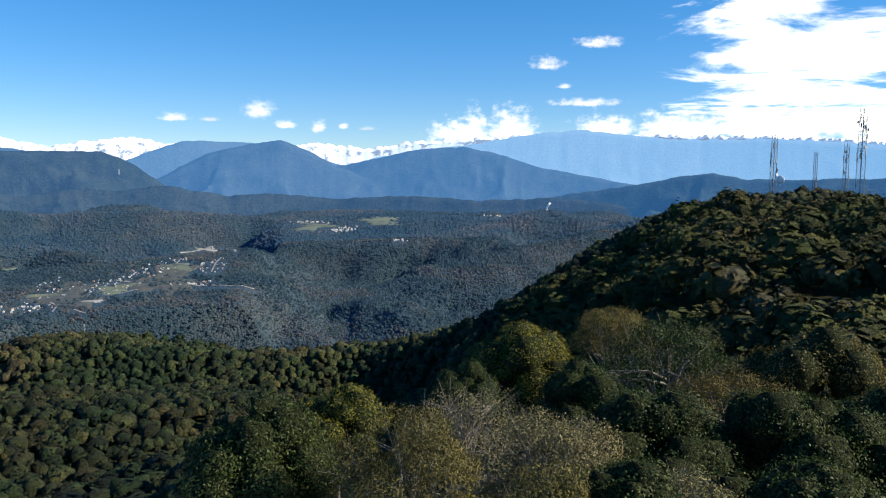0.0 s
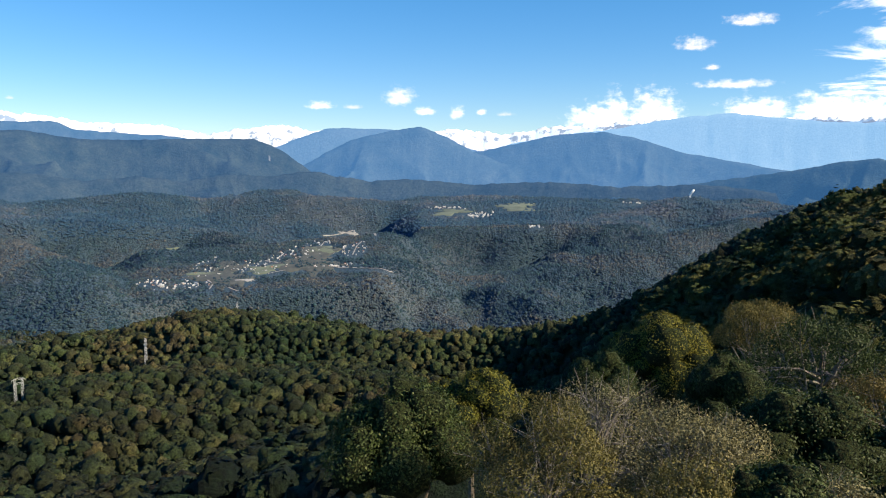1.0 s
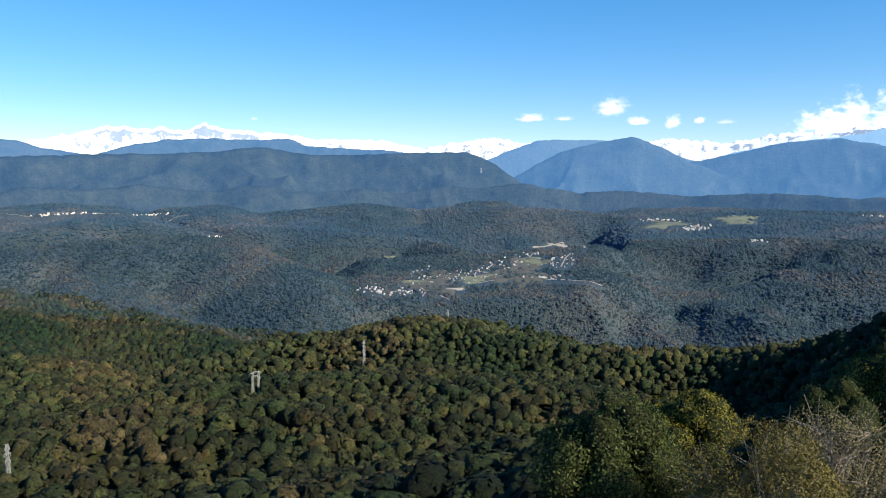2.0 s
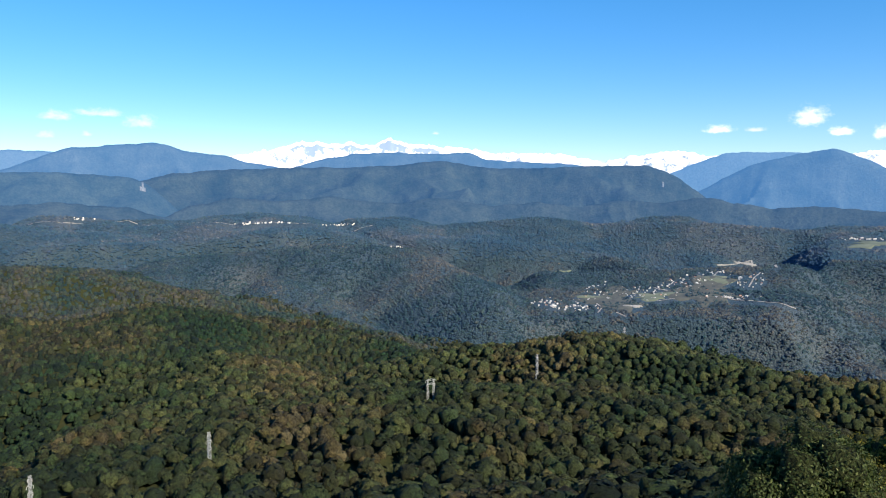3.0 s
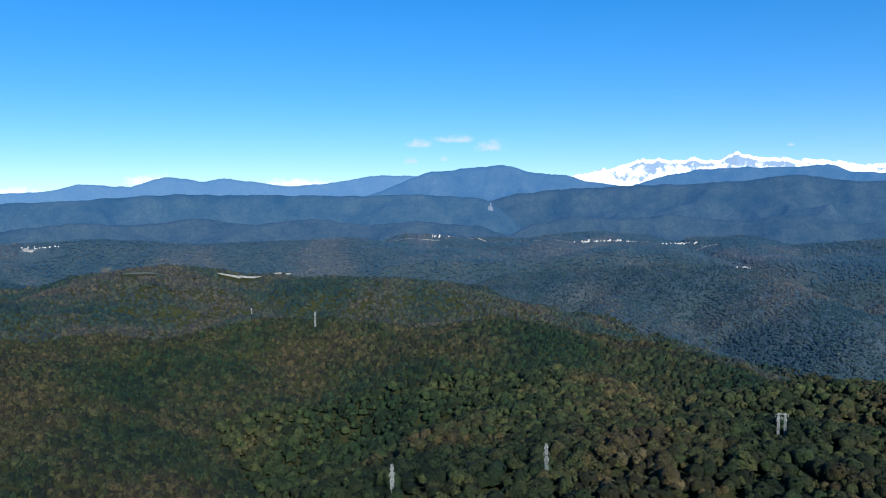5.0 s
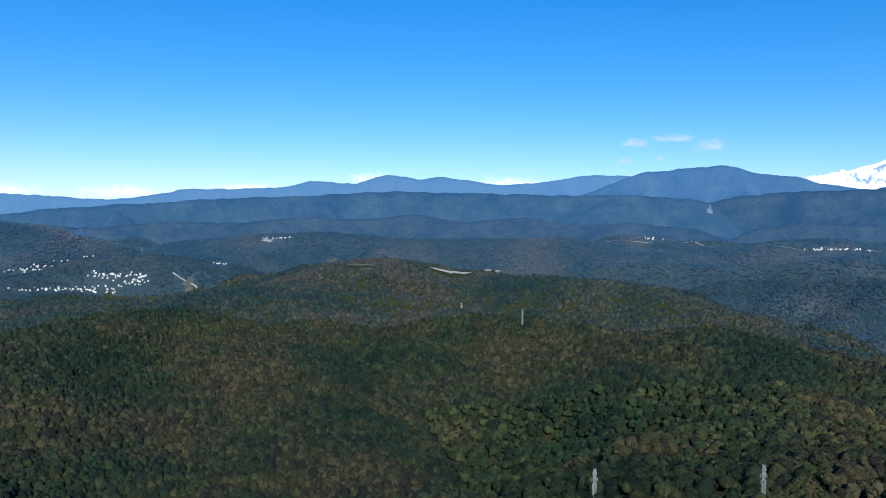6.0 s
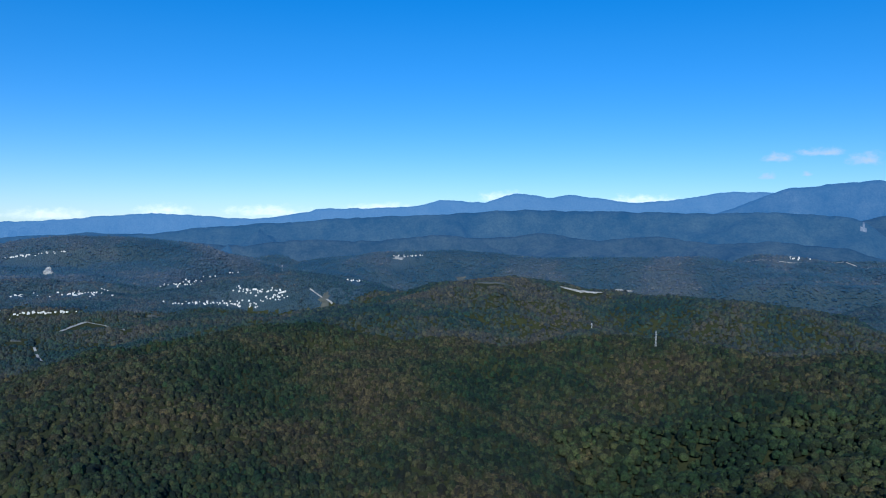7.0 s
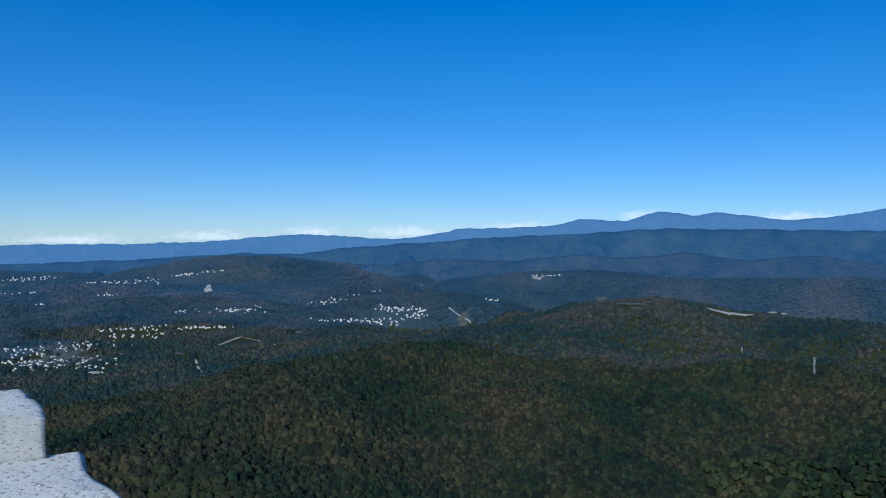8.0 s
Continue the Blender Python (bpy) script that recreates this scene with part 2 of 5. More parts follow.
haze_sheen(MIDDLE_CANOPY.node_tree.nodes["Principled BSDF"], 0.02, (0.155, 0.445, 0.98))
haze_sheen(HAZY_CANOPY.node_tree.nodes["Principled BSDF"], 0.075, (0.155, 0.445, 0.98))
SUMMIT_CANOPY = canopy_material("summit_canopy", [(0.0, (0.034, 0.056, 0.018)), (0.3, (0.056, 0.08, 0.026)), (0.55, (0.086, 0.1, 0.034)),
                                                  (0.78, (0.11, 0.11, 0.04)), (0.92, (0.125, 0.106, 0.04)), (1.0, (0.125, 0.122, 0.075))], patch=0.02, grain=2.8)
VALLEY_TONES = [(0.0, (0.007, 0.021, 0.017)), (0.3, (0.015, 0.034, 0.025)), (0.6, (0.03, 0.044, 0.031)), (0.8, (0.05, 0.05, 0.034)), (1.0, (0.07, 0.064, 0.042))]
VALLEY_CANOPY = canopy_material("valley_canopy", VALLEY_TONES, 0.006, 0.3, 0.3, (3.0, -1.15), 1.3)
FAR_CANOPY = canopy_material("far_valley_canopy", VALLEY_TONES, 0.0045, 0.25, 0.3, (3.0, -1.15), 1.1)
haze_sheen(VALLEY_CANOPY.node_tree.nodes["Principled BSDF"], 0.11, (0.155, 0.445, 0.98))
haze_sheen(FAR_CANOPY.node_tree.nodes["Principled BSDF"], 0.18, (0.155, 0.445, 0.98))
GROUND, LITTER = ground_material(), litter_material()
# Farther ranges get paler base colours and stronger emission, painting in their haze.
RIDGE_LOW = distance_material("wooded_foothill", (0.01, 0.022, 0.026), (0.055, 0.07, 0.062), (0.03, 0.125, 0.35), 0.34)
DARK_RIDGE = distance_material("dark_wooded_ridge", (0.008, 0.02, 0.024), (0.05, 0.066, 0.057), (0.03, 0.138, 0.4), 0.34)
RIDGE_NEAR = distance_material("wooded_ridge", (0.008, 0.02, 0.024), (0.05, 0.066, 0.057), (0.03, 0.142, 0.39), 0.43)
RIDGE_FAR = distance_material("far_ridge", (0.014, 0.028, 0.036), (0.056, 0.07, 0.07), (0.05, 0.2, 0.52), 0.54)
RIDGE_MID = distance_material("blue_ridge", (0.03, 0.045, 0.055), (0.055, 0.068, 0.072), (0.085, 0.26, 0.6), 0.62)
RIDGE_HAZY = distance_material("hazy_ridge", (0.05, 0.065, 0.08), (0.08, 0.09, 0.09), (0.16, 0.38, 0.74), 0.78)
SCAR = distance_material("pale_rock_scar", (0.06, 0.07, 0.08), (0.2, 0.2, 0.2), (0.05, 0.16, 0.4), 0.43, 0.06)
BARK = plain("bark", (0.11, 0.09, 0.07), 0.95, grain=8)

# ---- terrain ----
rng = np.random.default_rng(7)
LATTICE = rng.random((256, 256)) * 2 - 1


def value_noise(x, y):
    xi, yi = np.floor(x).astype(int), np.floor(y).astype(int)
    fx, fy = x - xi, y - yi
    fx, fy = fx * fx * fx * (fx * (fx * 6 - 15) + 10), fy * fy * fy * (fy * (fy * 6 - 15) + 10)
    g = lambda i, j: LATTICE[(xi + i) & 255, (yi + j) & 255]
    return (g(0, 0) * (1 - fx) + g(1, 0) * fx) * (1 - fy) + (g(0, 1) * (1 - fx) + g(1, 1) * fx) * fy


def fbm(x, y, size, octaves=4, rough=0.5, ridged=False):
    total, amp, norm = np.zeros_like(x), 1.0, 0.0
    for k in range(octaves):
        c, s = math.cos(0.6 * k + 0.3), math.sin(0.6 * k + 0.3)
        v = value_noise((x * c - y * s) / size + 17.3 * k, (x * s + y * c) / size + 9.1 * k)
        total += amp * ((1 - 2 * np.abs(v)) if ridged else v)
        norm += amp
        amp, size = amp * rough, size * 0.5
    return total / norm


def polar(bearing, distance):
    b = np.radians(bearing)
    return -np.sin(b) * distance, np.cos(b) * distance


def sight(bearing, distance, angle, below=0.0):
    """A place by its bearing and distance from the tower and the angle at which the eye sees it."""
    x, y = polar(bearing, distance)
    return x, y, EYE + distance * math.tan(radians(angle)) - below


# Crests of the near hills: bearing, distance, angle of the tree tops; then the fall of the flanks, the roundness, the height of the trees.
CRESTS = [
    # the summit's shoulder, from the tower to the masts
    ([(5.6, 38, -17.5), (-0.5, 55, -14.4), (-6.1, 80, -11.2), (-11.6, 120, -8.5), (-15.9, 165, -7.0), (-19.4, 230, -5.3), (-20.9, 320, -3.3), (-21.7, 440, -1.0), (-24.4, 540, -0.6),
      (-29.9, 650, -0.4), (-38, 800, -0.6), (-60, 1000, -2)], 0.78, 18, 11),
    ([(-30, 35, -19), (-29, 60, -13.0), (-29.4, 110, -8.4), (-29.2, 200, -4.6), (-29.1, 350, -1.8), (-29.7, 560, -0.6)], 0.6, 45, 11),
    # the flank that falls from the masts and the first row of spurs
    ([(-24.4, 640, -0.7), (-21.5, 600, -0.55), (-16.4, 580, -2.2), (-11.4, 565, -5.3), (-7.7, 560, -7.2), (-3.5, 560, -9.5), (0.6, 570, -10.6), (5.6, 585, -11.7), (10, 600, -12.15),
      (15.5, 620, -12.15), (20, 640, -11.5), (24, 665, -10.75), (27, 680, -10.6), (30, 690, -11.0), (33, 690, -11.5), (37.5, 680, -11.95), (41, 660, -12.5)], 0.4, 22, 8),
    ([(7.8, 440, -15.3), (15.8, 450, -15.7), (22.3, 460, -15.4), (28.4, 472, -14.9), (32.5, 477, -14.7), (38.3, 480, -14.4), (44.7, 480, -15.2)], 0.36, 16, 8),
    ([(32.2, 390, -18.9), (36.3, 400, -18.6), (40.5, 405, -18.0), (45.6, 410, -17.8), (51, 410, -18.1), (55.5, 402, -18.9), (62, 388, -19.9), (67.5, 388, -19.5), (73, 390, -20.2)], 0.36, 18, 8),
    ([(18, 300, -20.5), (25, 300, -21.5), (33, 310, -22.5)], 0.3, 30, 8),
    ([(48, 440, -18.2), (51, 600, -14.8), (54, 780, -11.6), (57.9, 950, -8.4)], 0.3, 40, 8),
    # the knoll behind them
    ([(37.5, 780, -12.6), (42, 830, -11.6), (46, 870, -10.6), (50.2, 905, -9.7), (54, 935, -8.9), (57.9, 955, -8.35), (60.4, 980, -8.9), (64.5, 1000, -8.8), (67.5, 1040, -8.3), (72, 1080, -7.95), (76, 1130, -7.4)], 0.4, 26, 5),
    # the hill beyond, falling towards the river
    ([(79.5, 1700, -4.5), (75, 1640, -5.0), (70, 1560, -5.0), (65.4, 1500, -5.2), (62, 1450, -5.75), (58.4, 1400, -6.6), (55.6, 1350, -7.4), (52.8, 1300, -8.5), (50, 1250, -9.6), (45.4, 1200, -10.7)], 0.36, 40, 5),
    # the long hill with the clearings and its arm towards the tower
    ([(76.5, 500, -20.5), (79, 660, -15.6), (82.5, 860, -11.8), (86.5, 1080, -8.6), (89.8, 1260, -6.3), (88, 1400, -5.0), (85.5, 1480, -4.5), (82, 1640, -3.9), (79.2, 1690, -4.25)], 0.3, 40, 5),
    ([(89.8, 1260, -6.3), (93.6, 1220, -6.5), (97.3, 1130, -7.1), (101.2, 1000, -7.9), (105, 880, -8.9), (110, 770, -10.8), (115, 680, -12.6), (120.5, 620, -14.2)], 0.3, 40, 5),
    ([(86, 560, -19.0), (89, 660, -15.8), (92, 800, -12.4), (95, 950, -9.4)], 0.26, 40, 5),
    ([(101, 560, -18.5), (103, 650, -14.8), (104, 760, -11.8)], 0.24, 40, 5),
    # folds of the valley
    ([(57, 2000, -4.9), (52, 1950, -4.5), (46, 1900, -4.2), (41, 1850, -4.4), (37, 1700, -6.0), (34, 1500, -8.3)], 0.4, 50, 3),
    ([(50, 1700, -6.4), (47, 1560, -8.2), (45, 1450, -9.6)], 0.4, 30, 3),
    ([(41, 2300, -3.5), (33, 2200, -3.9), (27, 2150, -4.5), (24, 2000, -5.2)], 0.4, 40, 3),
    ([(14, 1900, -4.9), (19, 1850, -5.7), (24, 1750, -7.0), (31, 1650, -8.3)], 0.4, 60, 3),
    ([(12, 1650, -8.4), (6, 1700, -8.0), (0, 1800, -6.6), (-6, 1900, -4.9), (-12, 2100, -3.3), (-18, 2300, -2)], 0.4, 40, 3),
    ([(10, 2350, -3.3), (5, 2400, -3.3), (-2, 2450, -2.5), (-8, 2500, -2)], 0.4, 80, 3),
    ([(107, 1900, -4.8), (102, 1950, -4.1), (98, 1950, -3.7), (93, 1900, -4.4), (90, 1800, -5.3)], 0.4, 50, 3),
    ([(119, 2700, -2.0), (116, 2650, -1.4), (113, 2600, -1.1), (110, 2600, -1.15), (106, 2650, -1.6)], 0.4, 60, 3),
    ([(118, 1600, -7.3), (113, 1650, -6.6), (109, 1700, -6.2), (104, 1750, -6.0)], 0.4, 40, 3),
    ([(92, 2500, -2.2), (86, 2500, -2.0), (80, 2450, -2.5), (70, 2450, -2.2), (62, 2400, -2.25), (58, 2350, -2.8)], 0.4, 50, 3),
    ([(37, 2600, -2.6), (31, 2600, -2.0), (27, 2650, -2.5), (20, 2600, -2.2), (14, 2650, -2.6), (6, 2700, -2.3)], 0.4, 40, 3),
    # the brown hill before the suburb
    ([(128, 1250, -9.6), (124, 1280, -9.0), (118.7, 1320, -8.1), (115.7, 1380, -7.5), (112.3, 1400, -7.25), (109, 1420, -7.05), (105, 1400, -6.8), (101, 1350, -6.9), (97.6, 1300, -7.2)], 0.2, 60, 5),
    ([(124, 1080, -10.9), (116, 1130, -9.8), (108, 1150, -8.9)], 0.14, 90, 5),
]
# Open slopes and plains: bearings, distances, angles at the near and far edge, share of the folds that stays.
SLOPES = [((12.5, 32.5), (1430, 1900), (-9.0, -9.6), (-4.8, -5.6), 0.12), ((108, 131), (1400, 2000), (-7.6, -9.5), (-4.5, -4.6), 0.2), ((104, 131), (2000, 2480), (-4.5, -4.6), (-2.7, -2.8), 0.3),
          ((38, 68), (2150, 2750), (-4.0, -3.3), (-1.9, -1.9), 0.35), ((-6, 13), (1950, 2800), (-4.6, -4.9), (-1.8, -1.9), 0.15)]
GULLIES = [([(-9, 90), (-5, 150), (-1, 260), (2, 420), (6, 540)], 30, 40), ([(73, 480), (76.5, 620), (80, 820), (83.5, 960)], 26, 50), ([(97, 640), (100, 800), (97, 1000)], 14, 45)]
VALLEY_R = [0, 600, 800, 1000, 1300, 1700, 2200, 2700, 3100, 3600, 5000]
VALLEY_Z = [-200, -215, -225, -245, -262, -228, -176, -118, -84, -150, -180]


def to_line(x, y, line):
    """Distance to a plan line and the place along it."""
    best, along = np.full_like(x, 1e9), np.zeros_like(x)
    for k, ((ax, ay), (bx, by)) in enumerate(zip(line, line[1:])):
        dx, dy = bx - ax, by - ay
        t = np.clip(((x - ax) * dx + (y - ay) * dy) / (dx * dx + dy * dy), 0, 1)
        d = np.hypot(x - ax - t * dx, y - ay - t * dy)
        near = d < best
        best, along = np.where(near, d, best), np.where(near, k + t, along)
    return best, along


def height(x, y, spur=False):
    x, y = np.asarray(x, float), np.asarray(y, float)
    r = np.hypot(x, y)
    wx, wy = x + 40 * fbm(x, y, 260, 2), y + 40 * fbm(x + 999, y, 260, 2)
    far = np.clip((r - 1150) / 500, 0, 1)
    z = np.interp(r, VALLEY_R, VALLEY_Z)
    fold = -fbm(wx + 45 * fbm(x, y, 150, 3), wy + 45 * fbm(x, y + 500, 150, 3), 460, 4, 0.42, ridged=True)
    z = z + far * (125 * fold + 12) * np.interp(r, [1300, 1700, 2200, 2600, 3600], [0.7, 1.1, 0.75, 0.35, 0.2]) + (1 - far) * 14 * fold
    base, tops = z, [z]
    lumps = fbm(wx, wy, 170, 4, 0.5, ridged=True)
    for points, fall, round_, trees in CRESTS:
        p = [sight(*q, below=trees) for q in points]
        d, a = to_line(wx * 0.4 + x * 0.6, wy * 0.4 + y * 0.6, [q[:2] for q in p])
        top = np.interp(a, range(len(p)), [q[2] for q in p])
        tops.append(top - fall * (np.sqrt(d * d + round_ * round_) - round_) + ((27 if trees > 3.5 and fall > 0.2 else 12) * np.clip(d / 120, 0.15, 1) * lumps if trees > 3.5 else np.interp(r, [1900, 2500], [65, 30]) * np.clip(d / 170, 0.1, 1) * fold))
    k = 7.0
    top = np.max(tops, axis=0)
    z = top + k * np.log(sum(np.exp((t - top) / k) for t in tops)) - k * 0.2
    b = np.degrees(np.arctan2(-x, y))
    for (b0, b1), (r0, r1), near, beyond, keep in SLOPES:
        u, v = (b - b0) / (b1 - b0), (r - r0) / (r1 - r0)
        cu, cv = np.clip(u, 0, 1), np.clip(v, 0, 1)
        angle = (near[0] * (1 - cu) + near[1] * cu) * (1 - cv) + (beyond[0] * (1 - cu) + beyond[1] * cu) * cv
        w = np.clip(np.minimum(np.minimum(u, 1 - u) / 0.16, np.minimum(v, 1 - v) / 0.16) + 0.3, 0, 1)
        w = w * w * (3 - 2 * w)
        z = z * (1 - w) + w * (EYE + r * np.tan(np.radians(angle)) - 3 + keep * 90 * fold)
    for points, depth, wide in GULLIES:
        d, a = to_line(x, y, [polar(*q) for q in points])
        z = z - depth * np.exp(-(d / wide) ** 2)
    side = np.clip((b - 13) / 12, 0, 1) * np.clip((150 - b) / 12, 0, 1)
    steep = 18 - 0.47 * np.minimum(r, 190) + 0.55 * np.maximum(r - 190, 0)
    z = z * (1 - side) + side * np.minimum(z, steep)
    flat = np.clip((r - 6) / 26, 0, 1)
    if spur:
        wooded = [trees > 3.5 for *_, trees in CRESTS]
        return np.max([t for t, w in zip(tops[1:], wooded) if w], axis=0) - np.max([base] + [t for t, w in zip(tops[1:], wooded) if not w], axis=0)
    return (z + 2.0 * fbm(x, y, 45, 3)) * flat + 0.0 * (1 - flat)


def grid_mesh(name, verts, rows, cols, material, wrap=False, smooth=True):
    """A sheet of rows x cols vertices."""
    me = bpy.data.meshes.new(name)
    i, j = np.meshgrid(np.arange(rows - 1), np.arange(cols if wrap else cols - 1), indexing="ij")
    a, b = (i * cols + j).ravel(), (i * cols + (j + 1) % cols).ravel()
    quads = np.stack([a, b, b + cols, a + cols], -1)
    fill(me, verts, quads)
    me.materials.append(material)
    me.polygons.foreach_set("use_smooth", np.full(len(quads), smooth))
    return me


def fill(me, verts, faces):
    """Faces of one size, quickly."""
    n, k = faces.shape
    me.vertices.add(len(verts))
    me.vertices.foreach_set("co", np.asarray(verts, np.float32).ravel())
    me.loops.add(n * k)
    me.loops.foreach_set("vertex_index", faces.astype(np.int32).ravel())
    me.polygons.add(n)
    me.polygons.foreach_set("loop_start", np.arange(0, n * k, k, dtype=np.int32))
    me.update(calc_edges=True)


bearings = np.concatenate([np.arange(-48, 142, 0.36), np.arange(142, 312, 2.0)])
radii = np.concatenate([[0.5, 3, 6, 10, 15], np.geomspace(20, 980, 110), np.geomspace(1000, 3200, 215), np.geomspace(3250, 4950, 25)])
rr, bb = np.meshgrid(radii, bearings, indexing="ij")
gx, gy = polar(bb, rr)
gz = height(gx, gy)
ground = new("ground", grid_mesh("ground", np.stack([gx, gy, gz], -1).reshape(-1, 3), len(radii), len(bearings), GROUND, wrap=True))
ground.data.materials.append(LITTER)
woods = (rr < 1100) | ((rr < 1850) & (bb > 30) & (height(gx, gy, spur=True) > -30))
near_faces = woods[:-1, :].astype(np.int32)
ground.data.polygons.foreach_set("material_index", near_faces.ravel())
tagged(ground, "wooded valley floor and hills with leaf litter", "ground", kind="structure")


def height_on(x, y):
    """The sheet's own height."""
    r, b = np.hypot(x, y), (np.degrees(np.arctan2(-x, y)) + 48) % 360 - 48
    i = np.clip(np.searchsorted(radii, r) - 1, 0, len(radii) - 2)
    j = np.clip(np.searchsorted(bearings, b) - 1, 0, len(bearings) - 2)
    u = np.clip((r - radii[i]) / (radii[i + 1] - radii[i]), 0, 1)
    v = np.clip((b - bearings[j]) / (bearings[j + 1] - bearings[j]), 0, 1)
    return (gz[i, j] * (1 - u) + gz[i + 1, j] * u) * (1 - v) + (gz[i, j + 1] * (1 - u) + gz[i + 1, j + 1] * u) * v


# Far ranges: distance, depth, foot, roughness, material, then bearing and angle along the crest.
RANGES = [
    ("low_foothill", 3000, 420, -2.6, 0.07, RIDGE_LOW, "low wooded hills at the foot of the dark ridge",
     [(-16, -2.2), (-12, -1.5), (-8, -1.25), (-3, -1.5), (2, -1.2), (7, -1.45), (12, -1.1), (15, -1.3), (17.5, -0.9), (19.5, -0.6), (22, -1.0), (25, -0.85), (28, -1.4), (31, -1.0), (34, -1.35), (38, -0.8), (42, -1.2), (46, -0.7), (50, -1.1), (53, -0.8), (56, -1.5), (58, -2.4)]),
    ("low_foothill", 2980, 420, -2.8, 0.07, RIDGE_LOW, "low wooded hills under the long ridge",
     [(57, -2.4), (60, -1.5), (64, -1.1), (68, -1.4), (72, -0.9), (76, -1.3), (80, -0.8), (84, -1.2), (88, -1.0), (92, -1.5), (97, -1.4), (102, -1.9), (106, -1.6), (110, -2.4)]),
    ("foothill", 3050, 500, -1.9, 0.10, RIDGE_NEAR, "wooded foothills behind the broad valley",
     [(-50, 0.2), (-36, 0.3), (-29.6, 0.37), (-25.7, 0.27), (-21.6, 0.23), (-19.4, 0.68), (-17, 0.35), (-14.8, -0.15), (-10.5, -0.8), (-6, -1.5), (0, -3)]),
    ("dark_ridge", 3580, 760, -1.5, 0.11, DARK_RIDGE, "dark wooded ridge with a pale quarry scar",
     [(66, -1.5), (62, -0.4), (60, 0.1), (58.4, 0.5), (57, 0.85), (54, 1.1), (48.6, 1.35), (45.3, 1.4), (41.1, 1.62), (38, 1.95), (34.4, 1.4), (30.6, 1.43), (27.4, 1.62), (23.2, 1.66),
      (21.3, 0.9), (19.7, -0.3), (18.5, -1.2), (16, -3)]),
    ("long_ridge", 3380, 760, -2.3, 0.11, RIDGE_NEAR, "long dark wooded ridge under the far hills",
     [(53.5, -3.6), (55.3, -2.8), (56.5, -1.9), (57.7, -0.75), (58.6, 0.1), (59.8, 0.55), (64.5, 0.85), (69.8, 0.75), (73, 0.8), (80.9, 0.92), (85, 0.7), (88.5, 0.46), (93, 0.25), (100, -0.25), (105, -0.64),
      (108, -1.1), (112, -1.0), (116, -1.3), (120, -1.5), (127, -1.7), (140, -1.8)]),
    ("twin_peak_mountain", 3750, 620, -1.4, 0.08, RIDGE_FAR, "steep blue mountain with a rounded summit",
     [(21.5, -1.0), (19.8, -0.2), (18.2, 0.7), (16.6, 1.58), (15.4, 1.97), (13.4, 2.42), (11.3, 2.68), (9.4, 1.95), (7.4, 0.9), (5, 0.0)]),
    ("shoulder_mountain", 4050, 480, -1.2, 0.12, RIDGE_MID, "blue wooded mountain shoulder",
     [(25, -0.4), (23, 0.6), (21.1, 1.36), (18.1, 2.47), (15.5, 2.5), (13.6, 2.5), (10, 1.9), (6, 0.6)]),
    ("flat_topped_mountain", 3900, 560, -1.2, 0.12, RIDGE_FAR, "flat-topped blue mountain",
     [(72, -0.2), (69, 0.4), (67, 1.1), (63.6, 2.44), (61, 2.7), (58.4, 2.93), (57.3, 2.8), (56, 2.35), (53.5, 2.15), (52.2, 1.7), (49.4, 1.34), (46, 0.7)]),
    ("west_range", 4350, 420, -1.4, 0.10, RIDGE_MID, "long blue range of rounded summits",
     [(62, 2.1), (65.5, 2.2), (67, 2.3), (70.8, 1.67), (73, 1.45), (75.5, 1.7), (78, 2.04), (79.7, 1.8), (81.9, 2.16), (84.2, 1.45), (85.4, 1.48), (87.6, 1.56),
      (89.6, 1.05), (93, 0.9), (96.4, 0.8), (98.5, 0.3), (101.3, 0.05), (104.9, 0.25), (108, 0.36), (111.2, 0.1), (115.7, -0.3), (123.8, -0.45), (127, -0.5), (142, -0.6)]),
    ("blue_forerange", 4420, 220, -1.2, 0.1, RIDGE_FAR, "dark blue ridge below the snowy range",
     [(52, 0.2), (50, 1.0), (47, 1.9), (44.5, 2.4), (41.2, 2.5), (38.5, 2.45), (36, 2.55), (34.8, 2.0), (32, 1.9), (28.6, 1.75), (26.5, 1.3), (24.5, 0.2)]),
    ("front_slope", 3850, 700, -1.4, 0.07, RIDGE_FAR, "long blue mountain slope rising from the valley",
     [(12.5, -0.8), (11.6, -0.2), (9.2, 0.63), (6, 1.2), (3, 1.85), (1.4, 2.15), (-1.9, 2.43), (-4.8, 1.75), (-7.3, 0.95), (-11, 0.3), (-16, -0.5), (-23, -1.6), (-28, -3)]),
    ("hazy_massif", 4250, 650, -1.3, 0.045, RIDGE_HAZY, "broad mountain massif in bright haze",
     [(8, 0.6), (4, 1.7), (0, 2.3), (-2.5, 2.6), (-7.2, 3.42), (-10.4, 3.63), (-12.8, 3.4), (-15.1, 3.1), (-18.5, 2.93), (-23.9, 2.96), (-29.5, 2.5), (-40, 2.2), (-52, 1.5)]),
]


